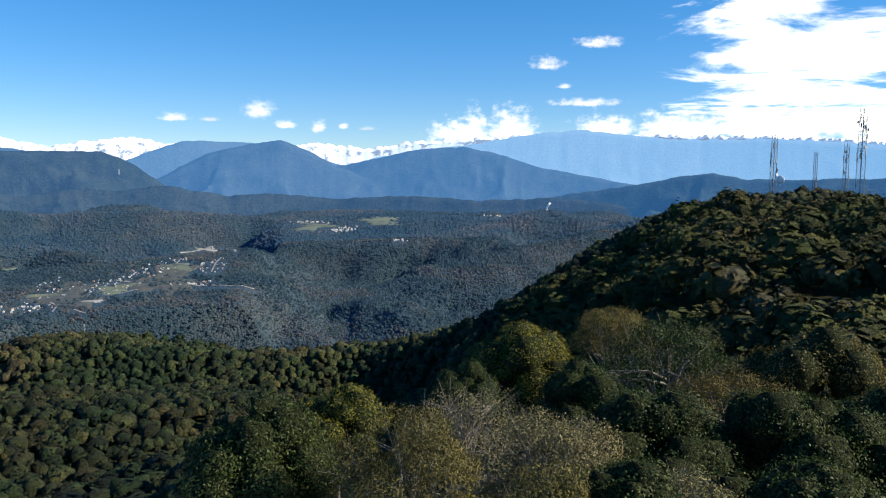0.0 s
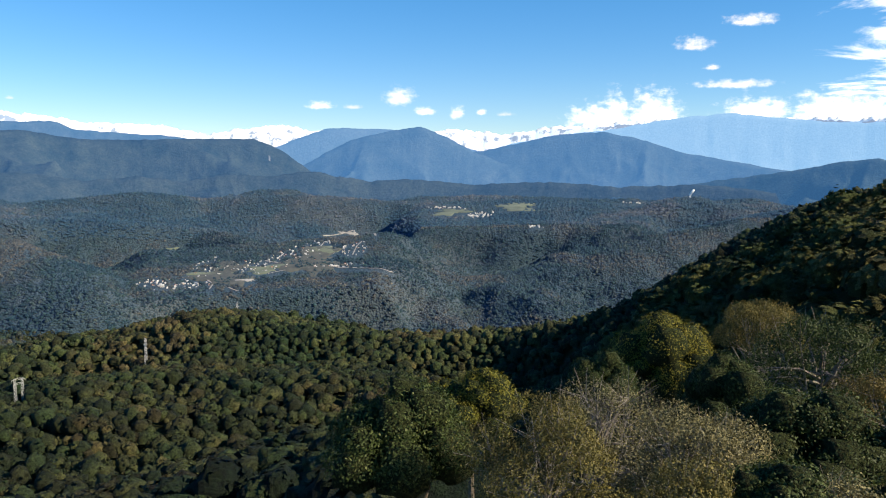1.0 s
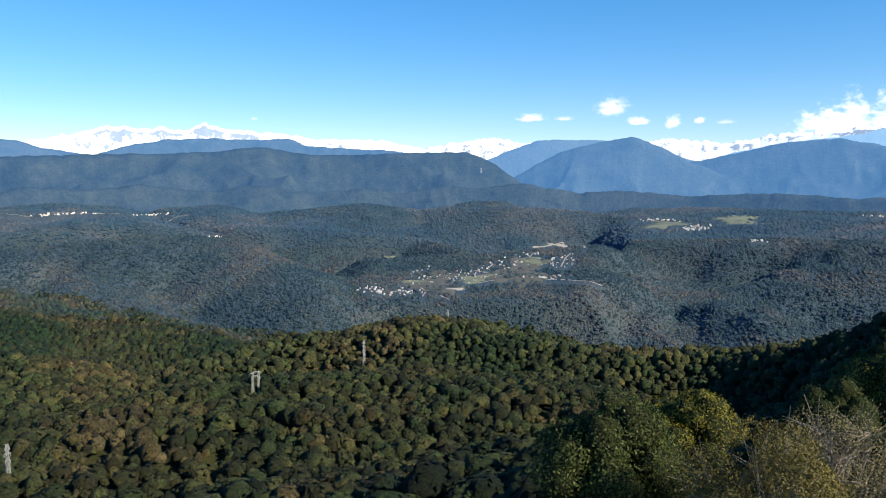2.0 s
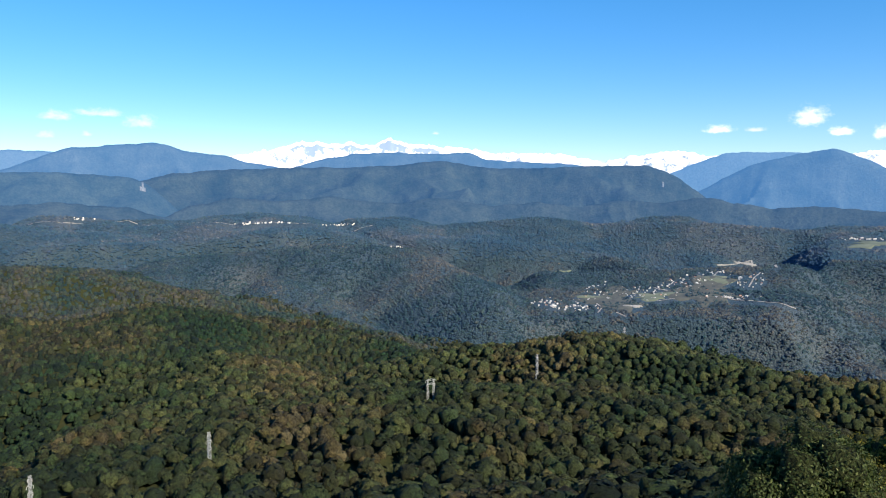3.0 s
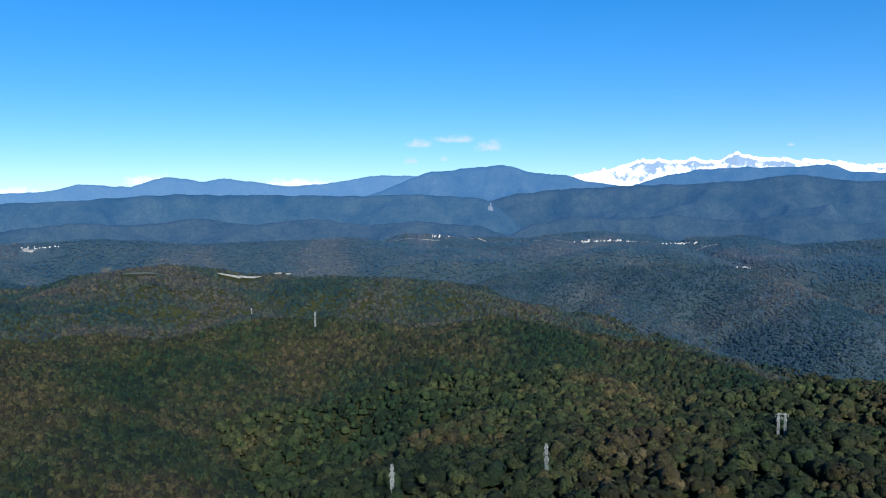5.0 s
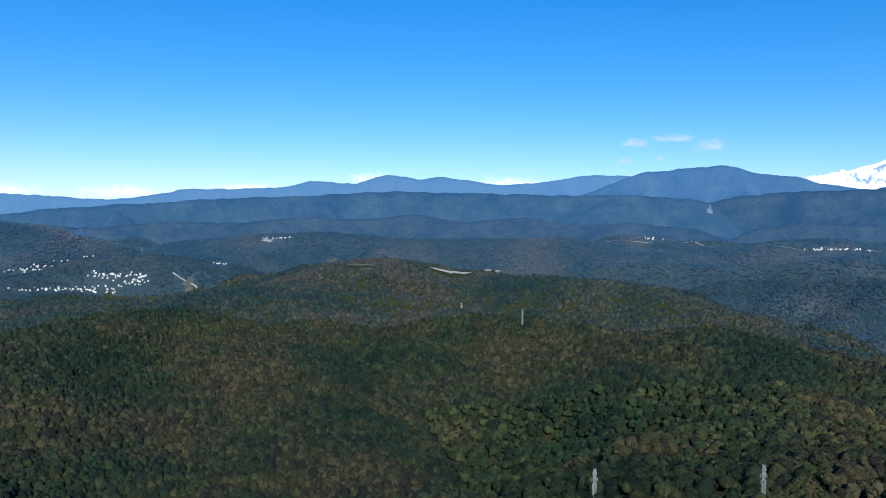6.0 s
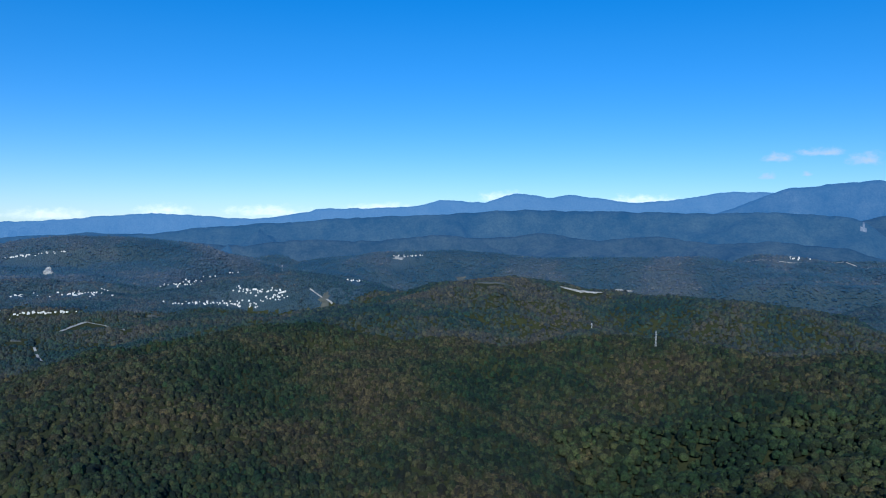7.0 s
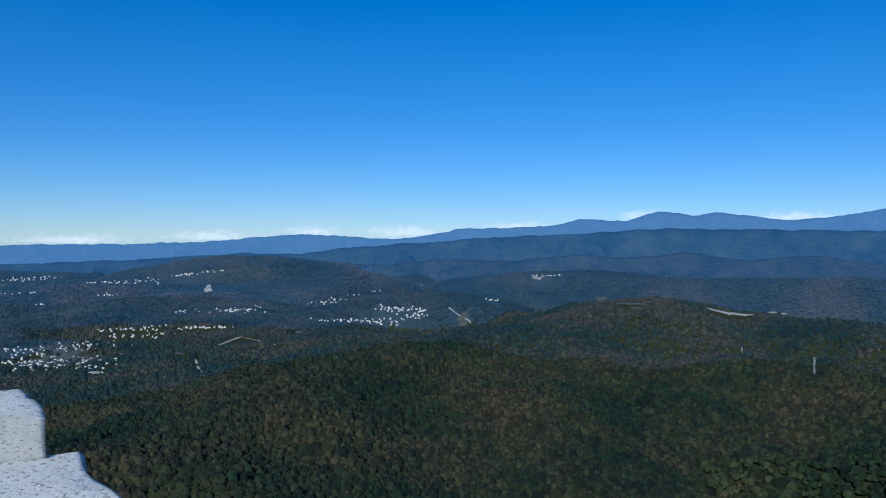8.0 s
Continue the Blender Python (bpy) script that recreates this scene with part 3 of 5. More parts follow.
def mountain_range(name, distance, depth, foot, rough, material, label, crest, seed, jag=0.0):
    bs = [c[0] for c in crest]
    lo, hi = min(bs), max(bs)
    b = np.arange(lo, hi, 0.12)
    order = np.argsort(bs)
    tops = np.array([c[1] for c in crest])[order]
    bs = np.array(bs, float)[order]
    s = np.interp(b, bs, tops)
    kernel = np.hanning(7)
    s = np.convolve(np.pad(s, 3, "edge"), kernel / kernel.sum(), "valid")
    s = s + (0.12 if material is RIDGE_LOW else 0.2 if jag else 0.09) * fbm(b * (24 if jag else 10), np.full_like(b, seed * 3.3), 8, 4, 0.6)
    across = np.concatenate([np.linspace(-1, 0, 40), np.linspace(0.04, 0.5, 7)])
    B, A = np.meshgrid(b, across, indexing="xy")
    S = np.tile(s, (len(across), 1))
    X, Y = polar(B, distance + A * depth)
    zt = EYE + distance * np.tan(np.radians(S))
    zf = -190.0
    t = np.abs(A)
    spurs = fbm(X + seed * 731 + 130 * fbm(X, Y, 300, 2), Y + 130 * fbm(X + 400, Y, 300, 2), 620, 5, 0.46, ridged=True)
    fine = fbm(X + seed * 97, Y + 55, 60, 3, 0.5)
    prof = 0.4 * (1 - t) + 0.6 * (1 - t) ** 2.4
    Z = zf + (np.maximum(zt - zf, 4)) * prof + rough * 900 * (spurs - 0.55) * np.clip(4 * t * (1 - t) ** 0.8, 0, 1) * (0.6 if jag else 2.2) + (6 + jag * fbm(B * 40, A * 30, 14, 3)) * fine * (0.4 + t * (1 - t) * 3)
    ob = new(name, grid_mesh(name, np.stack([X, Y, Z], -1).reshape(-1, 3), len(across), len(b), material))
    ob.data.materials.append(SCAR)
    el = np.degrees(np.arctan2(Z - EYE, np.hypot(X, Y)))[:-1, :-1]
    bare = np.zeros(el.shape, bool)
    for where, sb_, se, wide, tall in SCARS:
        if where == name:
            ragged = 0.5 * fbm(B * 100, el_all(A), 30, 3)[:-1, :-1]
            bare |= ((B[:-1, :-1] - sb_) / wide) ** 2 + ((el - se) / tall) ** 2 < 1 + 1.6 * ragged
    ob.data.polygons.foreach_set("material_index", bare.astype(np.int32).ravel())
    return tagged(ob, label, "mountain", kind="structure")


def el_all(a):
    return a * 300.0


# Bare rock: range, bearing, angle, half width and half height.
SCARS = [("dark_ridge", 22.5, 0.0, 0.32, 0.12), ("dark_ridge", 22.0, 0.2, 0.2, 0.12), ("long_ridge", 58.9, -0.35, 0.13, 0.25)]
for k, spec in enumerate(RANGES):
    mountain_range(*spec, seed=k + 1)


# The snowy main range.
def snow_material():
    m, n, l, b = shader("snow_and_rock", 0.7, 0.3)
    p = place_node(n, l)
    g = n.new("ShaderNodeNewGeometry")
    sep = n.new("ShaderNodeSeparateXYZ")
    l.new(p, sep.inputs[0])
    add = n.new("ShaderNodeMath")
    add.operation = "MULTIPLY_ADD"
    l.new(noise_node(n, l, p, 0.02, 6, 0.7), add.inputs[0])
    add.inputs[1].default_value = 170.0
    l.new(sep.outputs["Z"], add.inputs[2])
    level = n.new("ShaderNodeMapRange")
    l.new(add.outputs[0], level.inputs["Value"])
    level.inputs["From Min"].default_value, level.inputs["From Max"].default_value = 100.0, 230.0
    white = ramp(n, l, level.outputs[0], [(0.3, (0.16, 0.21, 0.3)), (0.55, (0.8, 0.83, 0.88))])
    slope = n.new("ShaderNodeSeparateXYZ")
    l.new(g.outputs["Normal"], slope.inputs[0])
    crag = n.new("ShaderNodeMath")
    crag.operation = "MULTIPLY_ADD"
    l.new(noise_node(n, l, p, 0.014, 6, 0.7), crag.inputs[0])
    crag.inputs[1].default_value = 1.2
    high = n.new("ShaderNodeMapRange")              # the wind keeps the crests bare
    l.new(sep.outputs["Z"], high.inputs["Value"])
    for key, value in (("From Min", 235.0), ("From Max", 310.0), ("To Min", 0.12), ("To Max", -0.3)):
        high.inputs[key].default_value = value
    steepness = n.new("ShaderNodeMath")
    steepness.operation = "ADD"
    l.new(slope.outputs["Z"], steepness.inputs[0])
    l.new(high.outputs[0], steepness.inputs[1])
    l.new(steepness.outputs[0], crag.inputs[2])
    bare = ramp(n, l, crag.outputs[0], [(0.84, (1, 1, 1)), (0.93, (0, 0, 0))])
    l.new(mix(n, l, bare, white, (0.13, 0.2, 0.33)), b.inputs["Base Color"])
    # Bluish emission brightens the whole range, hazy air put into its material.
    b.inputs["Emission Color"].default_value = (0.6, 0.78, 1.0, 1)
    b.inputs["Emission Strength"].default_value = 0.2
    return m


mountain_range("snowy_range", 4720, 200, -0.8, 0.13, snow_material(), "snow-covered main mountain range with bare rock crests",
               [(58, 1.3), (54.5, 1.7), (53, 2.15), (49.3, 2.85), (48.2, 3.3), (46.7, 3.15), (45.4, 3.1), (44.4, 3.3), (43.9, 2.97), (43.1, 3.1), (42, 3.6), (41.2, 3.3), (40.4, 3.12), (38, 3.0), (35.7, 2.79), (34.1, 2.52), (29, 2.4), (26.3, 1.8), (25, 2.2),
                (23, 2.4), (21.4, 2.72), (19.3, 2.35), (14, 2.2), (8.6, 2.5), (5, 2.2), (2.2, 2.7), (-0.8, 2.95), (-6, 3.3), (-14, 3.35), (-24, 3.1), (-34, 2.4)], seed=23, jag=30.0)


# ---- woods ----
def crown_protos(subdivisions, count, seed, lump):
    protos = []
    for k in range(count):
        bm = bmesh.new()
        bmesh.ops.create_icosphere(bm, subdivisions=subdivisions, radius=1.0)
        for v in bm.verts:
            d = v.co.normalized()
            s = 1 + lump * noise.noise(d * 1.9 + Vector((seed + k * 7.1, 0, 3))) + 0.5 * lump * noise.noise(d * 4.3 + Vector((0, k * 5.0, seed)))
            v.co = Vector((d.x * s, d.y * s, d.z * s * (1.0 if d.z > 0 else 1.25)))
        bm.verts.ensure_lookup_table()
        protos.append((np.array([v.co for v in bm.verts]), np.array([[v.index for v in f.verts] for f in bm.faces])))
        bm.free()
    return protos


def woodland(name, label, r0, r1, b0, b1, gap, protos, size, keep=None, material=None, stem=None, tall_range=(0.85, 1.45)):
    """A closed canopy of single crowns over a stretch of the hills, one object."""
    gen = np.random.default_rng(int(r0 * 3 + b0 + 500))
    n = int(0.5 * math.radians(b1 - b0) * (r1 * r1 - r0 * r0) / (gap * gap))
    r = np.sqrt(gen.uniform(r0 * r0, r1 * r1, n))
    b = gen.uniform(b0, b1, n)
    x, y = polar(b, r)
    ok = np.ones(n, bool) if keep is None else keep(x, y, r, b)
    x, y, n = x[ok], y[ok], int(ok.sum())
    z = height_on(x, y)
    s = size * np.clip(np.exp(gen.normal(-0.06, 0.36, n)), 0.45, 1.9)
    turn, tall = gen.uniform(0, 6.283, n), gen.uniform(*tall_range, n)
    which = gen.integers(0, len(protos), n)
    verts, faces, hues, at = [], [], [], 0
    own_hue = gen.random(n)
    for k, (pv, pf) in enumerate(protos):
        i = np.where(which == k)[0]
        c, sn = np.cos(turn[i])[:, None], np.sin(turn[i])[:, None]
        px, py, pz = pv[None, :, 0], pv[None, :, 1], pv[None, :, 2]
        vx = x[i][:, None] + s[i][:, None] * (px * c - py * sn)
        vy = y[i][:, None] + s[i][:, None] * (px * sn + py * c)
        lift = (12.5 - size) * 0.8 / size if stem is None else stem  # in crown radii
        vz = z[i][:, None] + lift * (0.6 * size + 0.4 * s[i][:, None]) + s[i][:, None] * tall[i][:, None] * pz
        verts.append(np.stack([vx, vy, vz], -1).reshape(-1, 3))
        faces.append((pf[None] + (np.arange(len(i)) * len(pv))[:, None, None] + at).reshape(-1, 3))
        hues.append(np.repeat(own_hue[i], len(pv)) + gen.normal(0, 0.008, len(i) * len(pv)))
        at += len(i) * len(pv)
    me = bpy.data.meshes.new(name)
    faces = np.concatenate(faces)
    fill(me, np.concatenate(verts), faces)
    me.attributes.new("hue", "FLOAT", "POINT").data.foreach_set("value", np.concatenate(hues).astype(np.float32))
    me.materials.append(material or CANOPY)
    me.polygons.foreach_set("use_smooth", np.full(len(faces), True))
    return tagged(new(name, me), label, "woodland", kind="stuff")


def leafy_protos(count, seed, clumps, core=1, fine=1.0, slim=0.94):
    """Broad domed crowns: a lumpy core, open below, with loose leaf clumps round it."""
    protos = []
    for k, (cv, cf) in enumerate(crown_protos(core, count, seed, 0.55)):
        cf = cf[cv[cf][:, :, 2].max(axis=1) > -0.25]
        gen = np.random.default_rng(seed + k)
        d = gen.normal(size=(clumps, 3))
        d /= np.linalg.norm(d, axis=1)[:, None]
        d[:, 2] = np.where(d[:, 2] < -0.2, -d[:, 2], d[:, 2])
        shift = Vector((seed + k * 7.1, 0, 3))
        reach = np.array([1 + 0.55 * noise.noise(Vector(q) * 1.9 + shift) + 0.27 * noise.noise(Vector(q) * 4.3 + Vector((0, k * 5.0, seed))) for q in d])
        c = d * (reach * gen.uniform(0.84, 1.05, clumps))[:, None]
        a = gen.normal(size=(clumps, 3))
        u = np.cross(d, a)
        u /= np.linalg.norm(u, axis=1)[:, None]
        w = np.cross(d, u) + d * gen.normal(0, 0.3, clumps)[:, None]
        size = fine * gen.uniform(0.14, 0.28, clumps)[:, None]
        corners = [c + u * size, c + w * size * 0.8 + d * 0.05, c - u * size, c - w * size * 0.8 + d * 0.02]
        tri = np.stack(corners, 1).reshape(-1, 3)
        q = np.arange(clumps)[:, None] * 4
        faces = np.concatenate([q + [0, 1, 2], q + [0, 2, 3]])
        protos.append((np.concatenate([cv * slim, tri]), np.concatenate([cf, faces + len(cv)])))
    return protos


def on_spur(x, y, r, b):
    return height(x, y, spur=True) > -28


def open_to_roof(x, y, r, b):
    """Ground that lies open to the tower's roof, past the wooded spurs."""
    angle = (gz + 6 - EYE) / rr
    hidden = np.maximum.accumulate(angle, axis=0)
    i = np.clip(np.searchsorted(radii, r) - 1, 0, len(radii) - 2)
    j = np.clip(np.searchsorted(bearings, b) - 1, 0, len(bearings) - 2)
    return (angle[i, j] >= hidden[i, j] - 0.004) & ~((r < 1850) & (b > 30) & (height(x, y, spur=True) > -25))


def in_the_open(x, y, r, b):
    """Slopes that lie open to the tower's roof."""
    angle = (gz + 12 - EYE) / rr
    hidden = np.maximum.accumulate(angle, axis=0)
    i = np.clip(np.searchsorted(radii, r) - 1, 0, len(radii) - 2)
    j = np.clip(np.searchsorted(bearings, b) - 1, 0, len(bearings) - 2)
    return angle[i, j] >= hidden[i, j] - 0.05


def summit_side(x, y, r, b):
    return in_the_open(x, y, r, b) & (b < 3)


def below_summit(x, y, r, b):
    return (in_the_open(x, y, r, b) | (r < 260)) & ((b < 16) | (r > 150)) & ((b > 3) | (r > 430)) & ~on_west_hill(x, y, r, b)


def on_west_hill(x, y, r, b):
    """Past the gully that parts the long western hill from the spurs below the tower."""
    return b > np.interp(r, [480, 620, 820, 1020, 1150], [73, 76.5, 80, 84.5, 88.5])


def west_side(x, y, r, b):
    return in_the_open(x, y, r, b) & on_west_hill(x, y, r, b)


def east_side(x, y, r, b):
    return in_the_open(x, y, r, b) & ~on_west_hill(x, y, r, b)


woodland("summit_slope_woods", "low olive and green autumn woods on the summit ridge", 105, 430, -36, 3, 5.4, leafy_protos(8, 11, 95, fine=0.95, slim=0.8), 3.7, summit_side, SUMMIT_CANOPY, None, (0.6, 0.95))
woodland("steep_slope_woods", "autumn broadleaf woods on the steep near slopes", 50, 330, 3, 112, 5.3, leafy_protos(8, 19, 40, 2), 3.9, below_summit, SLOPE_CANOPY, None, (0.6, 0.95))
woodland("hillside_woods", "autumn broadleaf woods on the near hillsides", 330, 560, -36, 90, 4.7, leafy_protos(8, 29, 14), 3.1, below_summit, SLOPE_CANOPY, 1.6, (0.75, 1.15))
octa = np.array([(0, 1, 4), (1, 2, 4), (2, 3, 4), (3, 0, 4)])
tuft = [(np.array([(1, 0, 0), (0.1, 1, 0.1), (-1, 0, 0), (0, -1, 0), (0.15, 0.1, 0.9)]) * np.array(q), octa) for q in ((1, 1, 1), (1.25, 0.9, 0.8), (0.85, 1.1, 1.2))]
dome = []
for k in range(8):
    q = np.random.default_rng(k + 160)
    ring = [(math.cos(a) * q.uniform(0.85, 1.25), math.sin(a) * q.uniform(0.85, 1.25), q.uniform(-0.75, -0.25)) for a in np.arange(5) * 1.2566]
    upper = [(math.cos(a) * q.uniform(0.5, 0.8), math.sin(a) * q.uniform(0.5, 0.8), q.uniform(0.45, 0.85)) for a in np.arange(3) * 2.0944 + 0.4]
    f = [(0, 1, 5), (1, 2, 6), (1, 6, 5), (2, 3, 6), (3, 4, 7), (3, 7, 6), (4, 0, 7), (0, 5, 7), (5, 6, 7)]
    dome.append((np.array(ring + upper), np.array(f)))


def on_open_spur(x, y, r, b):
    return in_the_open(x, y, r, b) & on_spur(x, y, r, b)


woodland("spur_woods", "autumn broadleaf woods on the lower spurs", 560, 780, -36, 90, 4.5, leafy_protos(6, 41, 2, fine=1.3), 3.0, east_side, None, 1.4, (0.75, 1.15))
woodland("upper_spur_woods", "autumn broadleaf woods on the middle spurs", 780, 1100, -36, 90, 4.6, dome, 2.9, east_side, MIDDLE_CANOPY, 0.4, (0.85, 1.3))
woodland("west_hill_woods", "brown and green autumn woods on the long western hill", 330, 1100, 70, 134, 4.2, dome, 2.5, west_side, MIDDLE_CANOPY, 0.4, (0.9, 1.35))


# ---- small builders ----
def part(name, bm, material, parent, label=""):
    me = bpy.data.meshes.new(name)
    bm.to_mesh(me)
    bm.free()
    return part_of(name, me, material, parent, label)


def part_of(name, me, material, parent, label=""):
    if not me.materials:
        me.materials.append(material)
    ob = new(name, me)
    ob.parent = parent
    if label:
        ob["label"] = label
    return ob


def tube(bm, a, b, r0, r1, sides=6):
    """A tapered round bar from a to b."""
    a, b = Vector(a), Vector(b)
    q = (b - a).to_track_quat("Z", "Y")
    rings = []
    for at, r in ((a, r0), (b, r1)):
        rings.append([bm.verts.new(at + q @ Vector((r * math.cos(6.2832 * k / sides), r * math.sin(6.2832 * k / sides), 0))) for k in range(sides)])
    for k in range(sides):
        bm.faces.new((rings[0][k], rings[0][(k + 1) % sides], rings[1][(k + 1) % sides], rings[1][k]))
    bm.faces.new(rings[1])
    bm.faces.new(rings[0][::-1])


def box(bm, x0, x1, y0, y1, z0, z1):
    v = [bm.verts.new(c) for c in ((x0, y0, z0), (x1, y0, z0), (x1, y1, z0), (x0, y1, z0), (x0, y0, z1), (x1, y0, z1), (x1, y1, z1), (x0, y1, z1))]
    for f in ((3, 2, 1, 0), (4, 5, 6, 7), (0, 1, 5, 4), (1, 2, 6, 5), (2, 3, 7, 6), (3, 0, 4, 7)):
        bm.faces.new([v[k] for k in f])
    return v


def stand_at(ob, x, y, z, turn=0.0, size=1.0):
    ob.matrix_world = pose(x, y, z, 0, 0, turn) @ Matrix.Scale(size, 4)
    return ob


def seen_at(bearing, angle, start=1150.0):
    """Where the line of sight from the tower's roof meets the hills."""
    r = np.linspace(start, 3300, 900)
    x, y = polar(np.full_like(r, bearing), r)
    z = height_on(x, y)
    hit = np.where(np.degrees(np.arctan2(z - EYE, r)) >= angle)[0]
    k = int(hit[0]) if len(hit) else len(r) - 1
    return float(x[k]), float(y[k]), float(z[k])


# ---- trees round the tower ----
LEAF_DARK = leaf_material("dark_green_leaves", [(0.0, (0.022, 0.038, 0.011)), (0.6, (0.038, 0.062, 0.019)), (0.92, (0.062, 0.088, 0.03)), (1.0, (0.12, 0.145, 0.06))])
LEAF_OLIVE = leaf_material("olive_brown_leaves", [(0.0, (0.062, 0.06, 0.02)), (0.5, (0.1, 0.094, 0.032)), (0.85, (0.15, 0.13, 0.045)), (1.0, (0.2, 0.16, 0.055))])
LEAF_PALE = leaf_material("pale_dry_leaves", [(0.0, (0.085, 0.084, 0.045)), (0.5, (0.15, 0.142, 0.076)), (1.0, (0.28, 0.25, 0.135))])
LEAF_YELLOW = leaf_material("yellow_green_leaves", [(0.0, (0.095, 0.105, 0.02)), (0.6, (0.175, 0.168, 0.03)), (1.0, (0.26, 0.21, 0.038))])
LEAF_RUST = leaf_material("rust_leaves", [(0.0, (0.066, 0.058, 0.02)), (0.6, (0.11, 0.09, 0.03)), (1.0, (0.16, 0.12, 0.04))])
# Filler inside the lobes, coloured dark to stand for the crown's inner shade.
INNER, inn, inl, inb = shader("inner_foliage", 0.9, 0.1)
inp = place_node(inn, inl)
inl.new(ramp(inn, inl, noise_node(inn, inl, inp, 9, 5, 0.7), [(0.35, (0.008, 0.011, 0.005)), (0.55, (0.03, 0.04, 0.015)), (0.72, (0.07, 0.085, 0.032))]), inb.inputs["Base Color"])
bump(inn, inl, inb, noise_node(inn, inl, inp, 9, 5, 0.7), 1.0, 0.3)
TWIG = plain("grey_twigs", (0.2, 0.18, 0.16), 0.95, grain=12)


def crown_mesh(gen, radius, tall, leaves, leaf, lobes, ragged=0.2):
    """Leaves in lobes round the crown, open below; heights from 0 to tall."""
    n = lobes
    a = np.arange(n) * 2.39996 + gen.uniform(0, 0.8, n)
    e = np.arcsin(np.clip((np.arange(n) + 0.5) / n * 1.15 - 0.15 + gen.normal(0, 0.07, n), -0.15, 0.98))
    out = np.cos(e) * gen.uniform(0.5, 0.92, n)
    centre = np.stack([np.cos(a) * out * radius, np.sin(a) * out * radius, (0.22 + 0.55 * np.sin(e)) * tall * gen.uniform(0.78, 1.12, n)], -1)
    lobe = radius * gen.uniform(0.24, 0.5, n)
    which = gen.integers(0, n, leaves)
    d = gen.normal(size=(leaves, 3))
    d[:, 2] = np.abs(d[:, 2]) * 1.0 - 0.3
    d /= np.linalg.norm(d, axis=1)[:, None]
    p = centre[which] + d * (lobe[which] * (1 - ragged * gen.random(leaves) + ragged * 0.6 * gen.random(leaves) ** 6))[:, None] * np.array([1, 1, min(1.2, tall / radius * 0.6)])
    nrm = d + gen.normal(0, 0.38, (leaves, 3))
    u = np.cross(nrm, gen.normal(size=(leaves, 3)))
    u /= np.linalg.norm(u, axis=1)[:, None]
    w = np.cross(nrm, u)
    w /= np.linalg.norm(w, axis=1)[:, None]
    s = leaf * gen.uniform(0.6, 1.3, leaves)[:, None]
    bend = nrm * s * 0.25
    v = np.stack([p - u * s, p - w * s * 0.5 + bend, p + u * s, p + w * s * 0.5 + bend], 1).reshape(-1, 3)
    f = np.arange(leaves)[:, None] * 4 + np.array([0, 1, 2, 3])
    me = bpy.data.meshes.new("crown")
    fill(me, v, f)
    inner = bpy.data.meshes.new("inner_foliage")
    pv, pf = crown_protos(2 if leaves > 4000 else 1, 1, 7, 0.5)[0]
    iv = np.concatenate([pv * r * 0.7 + c for c, r in zip(centre, lobe)])
    fill(inner, iv, np.concatenate([pf + k * len(pv) for k in range(n)]))
    return me, inner, centre


def tree(label, height_, radius, leaves, leaf, material, seed, lobes=16, ragged=0.2, twigs=0):
    gen = np.random.default_rng(seed)
    ob = new("tree")
    tall = min(height_ * 0.7, radius * 1.45)
    me, inner, centre = crown_mesh(gen, radius, tall, leaves, leaf, lobes, ragged)
    for part_mesh in (me, inner):
        part_mesh.transform(Matrix.Translation((0, 0, height_ - tall)))
    bm = bmesh.new()
    low, lean = height_ - tall, gen.normal(0, 0.25, 2)
    knee = Vector((lean[0], lean[1], low * 0.6))
    top = Vector((lean[0] * 1.5, lean[1] * 1.5, low + tall * 0.55))
    tube(bm, (0, 0, -0.6), knee, radius * 0.085, radius * 0.065, 8)
    tube(bm, knee, top, radius * 0.065, radius * 0.02, 7)
    part("trunk", bm, BARK, ob)
    bm = bmesh.new()
    for c in centre:
        s = knee.lerp(top, float(gen.uniform(0.35, 0.9)))
        e = Vector((c[0], c[1], c[2] + low))
        m = s.lerp(e, 0.5) + Vector((0, 0, 0.06 * radius))
        tube(bm, s, m, radius * 0.026, radius * 0.018, 5)
        tube(bm, m, e, radius * 0.018, radius * 0.007, 5)
        for _ in range(twigs):
            q = e + Vector(gen.normal(0, 1, 3)).normalized() * radius * 0.45
            q.z = max(q.z, e.z - 0.1)
            tube(bm, m.lerp(e, float(gen.uniform(0.3, 1))), q, radius * 0.006, radius * 0.002, 3)
    part("branchwork", bm, TWIG if twigs else BARK, ob)
    crown = part_of("crown", me, material, ob)
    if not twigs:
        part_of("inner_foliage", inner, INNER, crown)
    return tagged(ob, label, "tree")


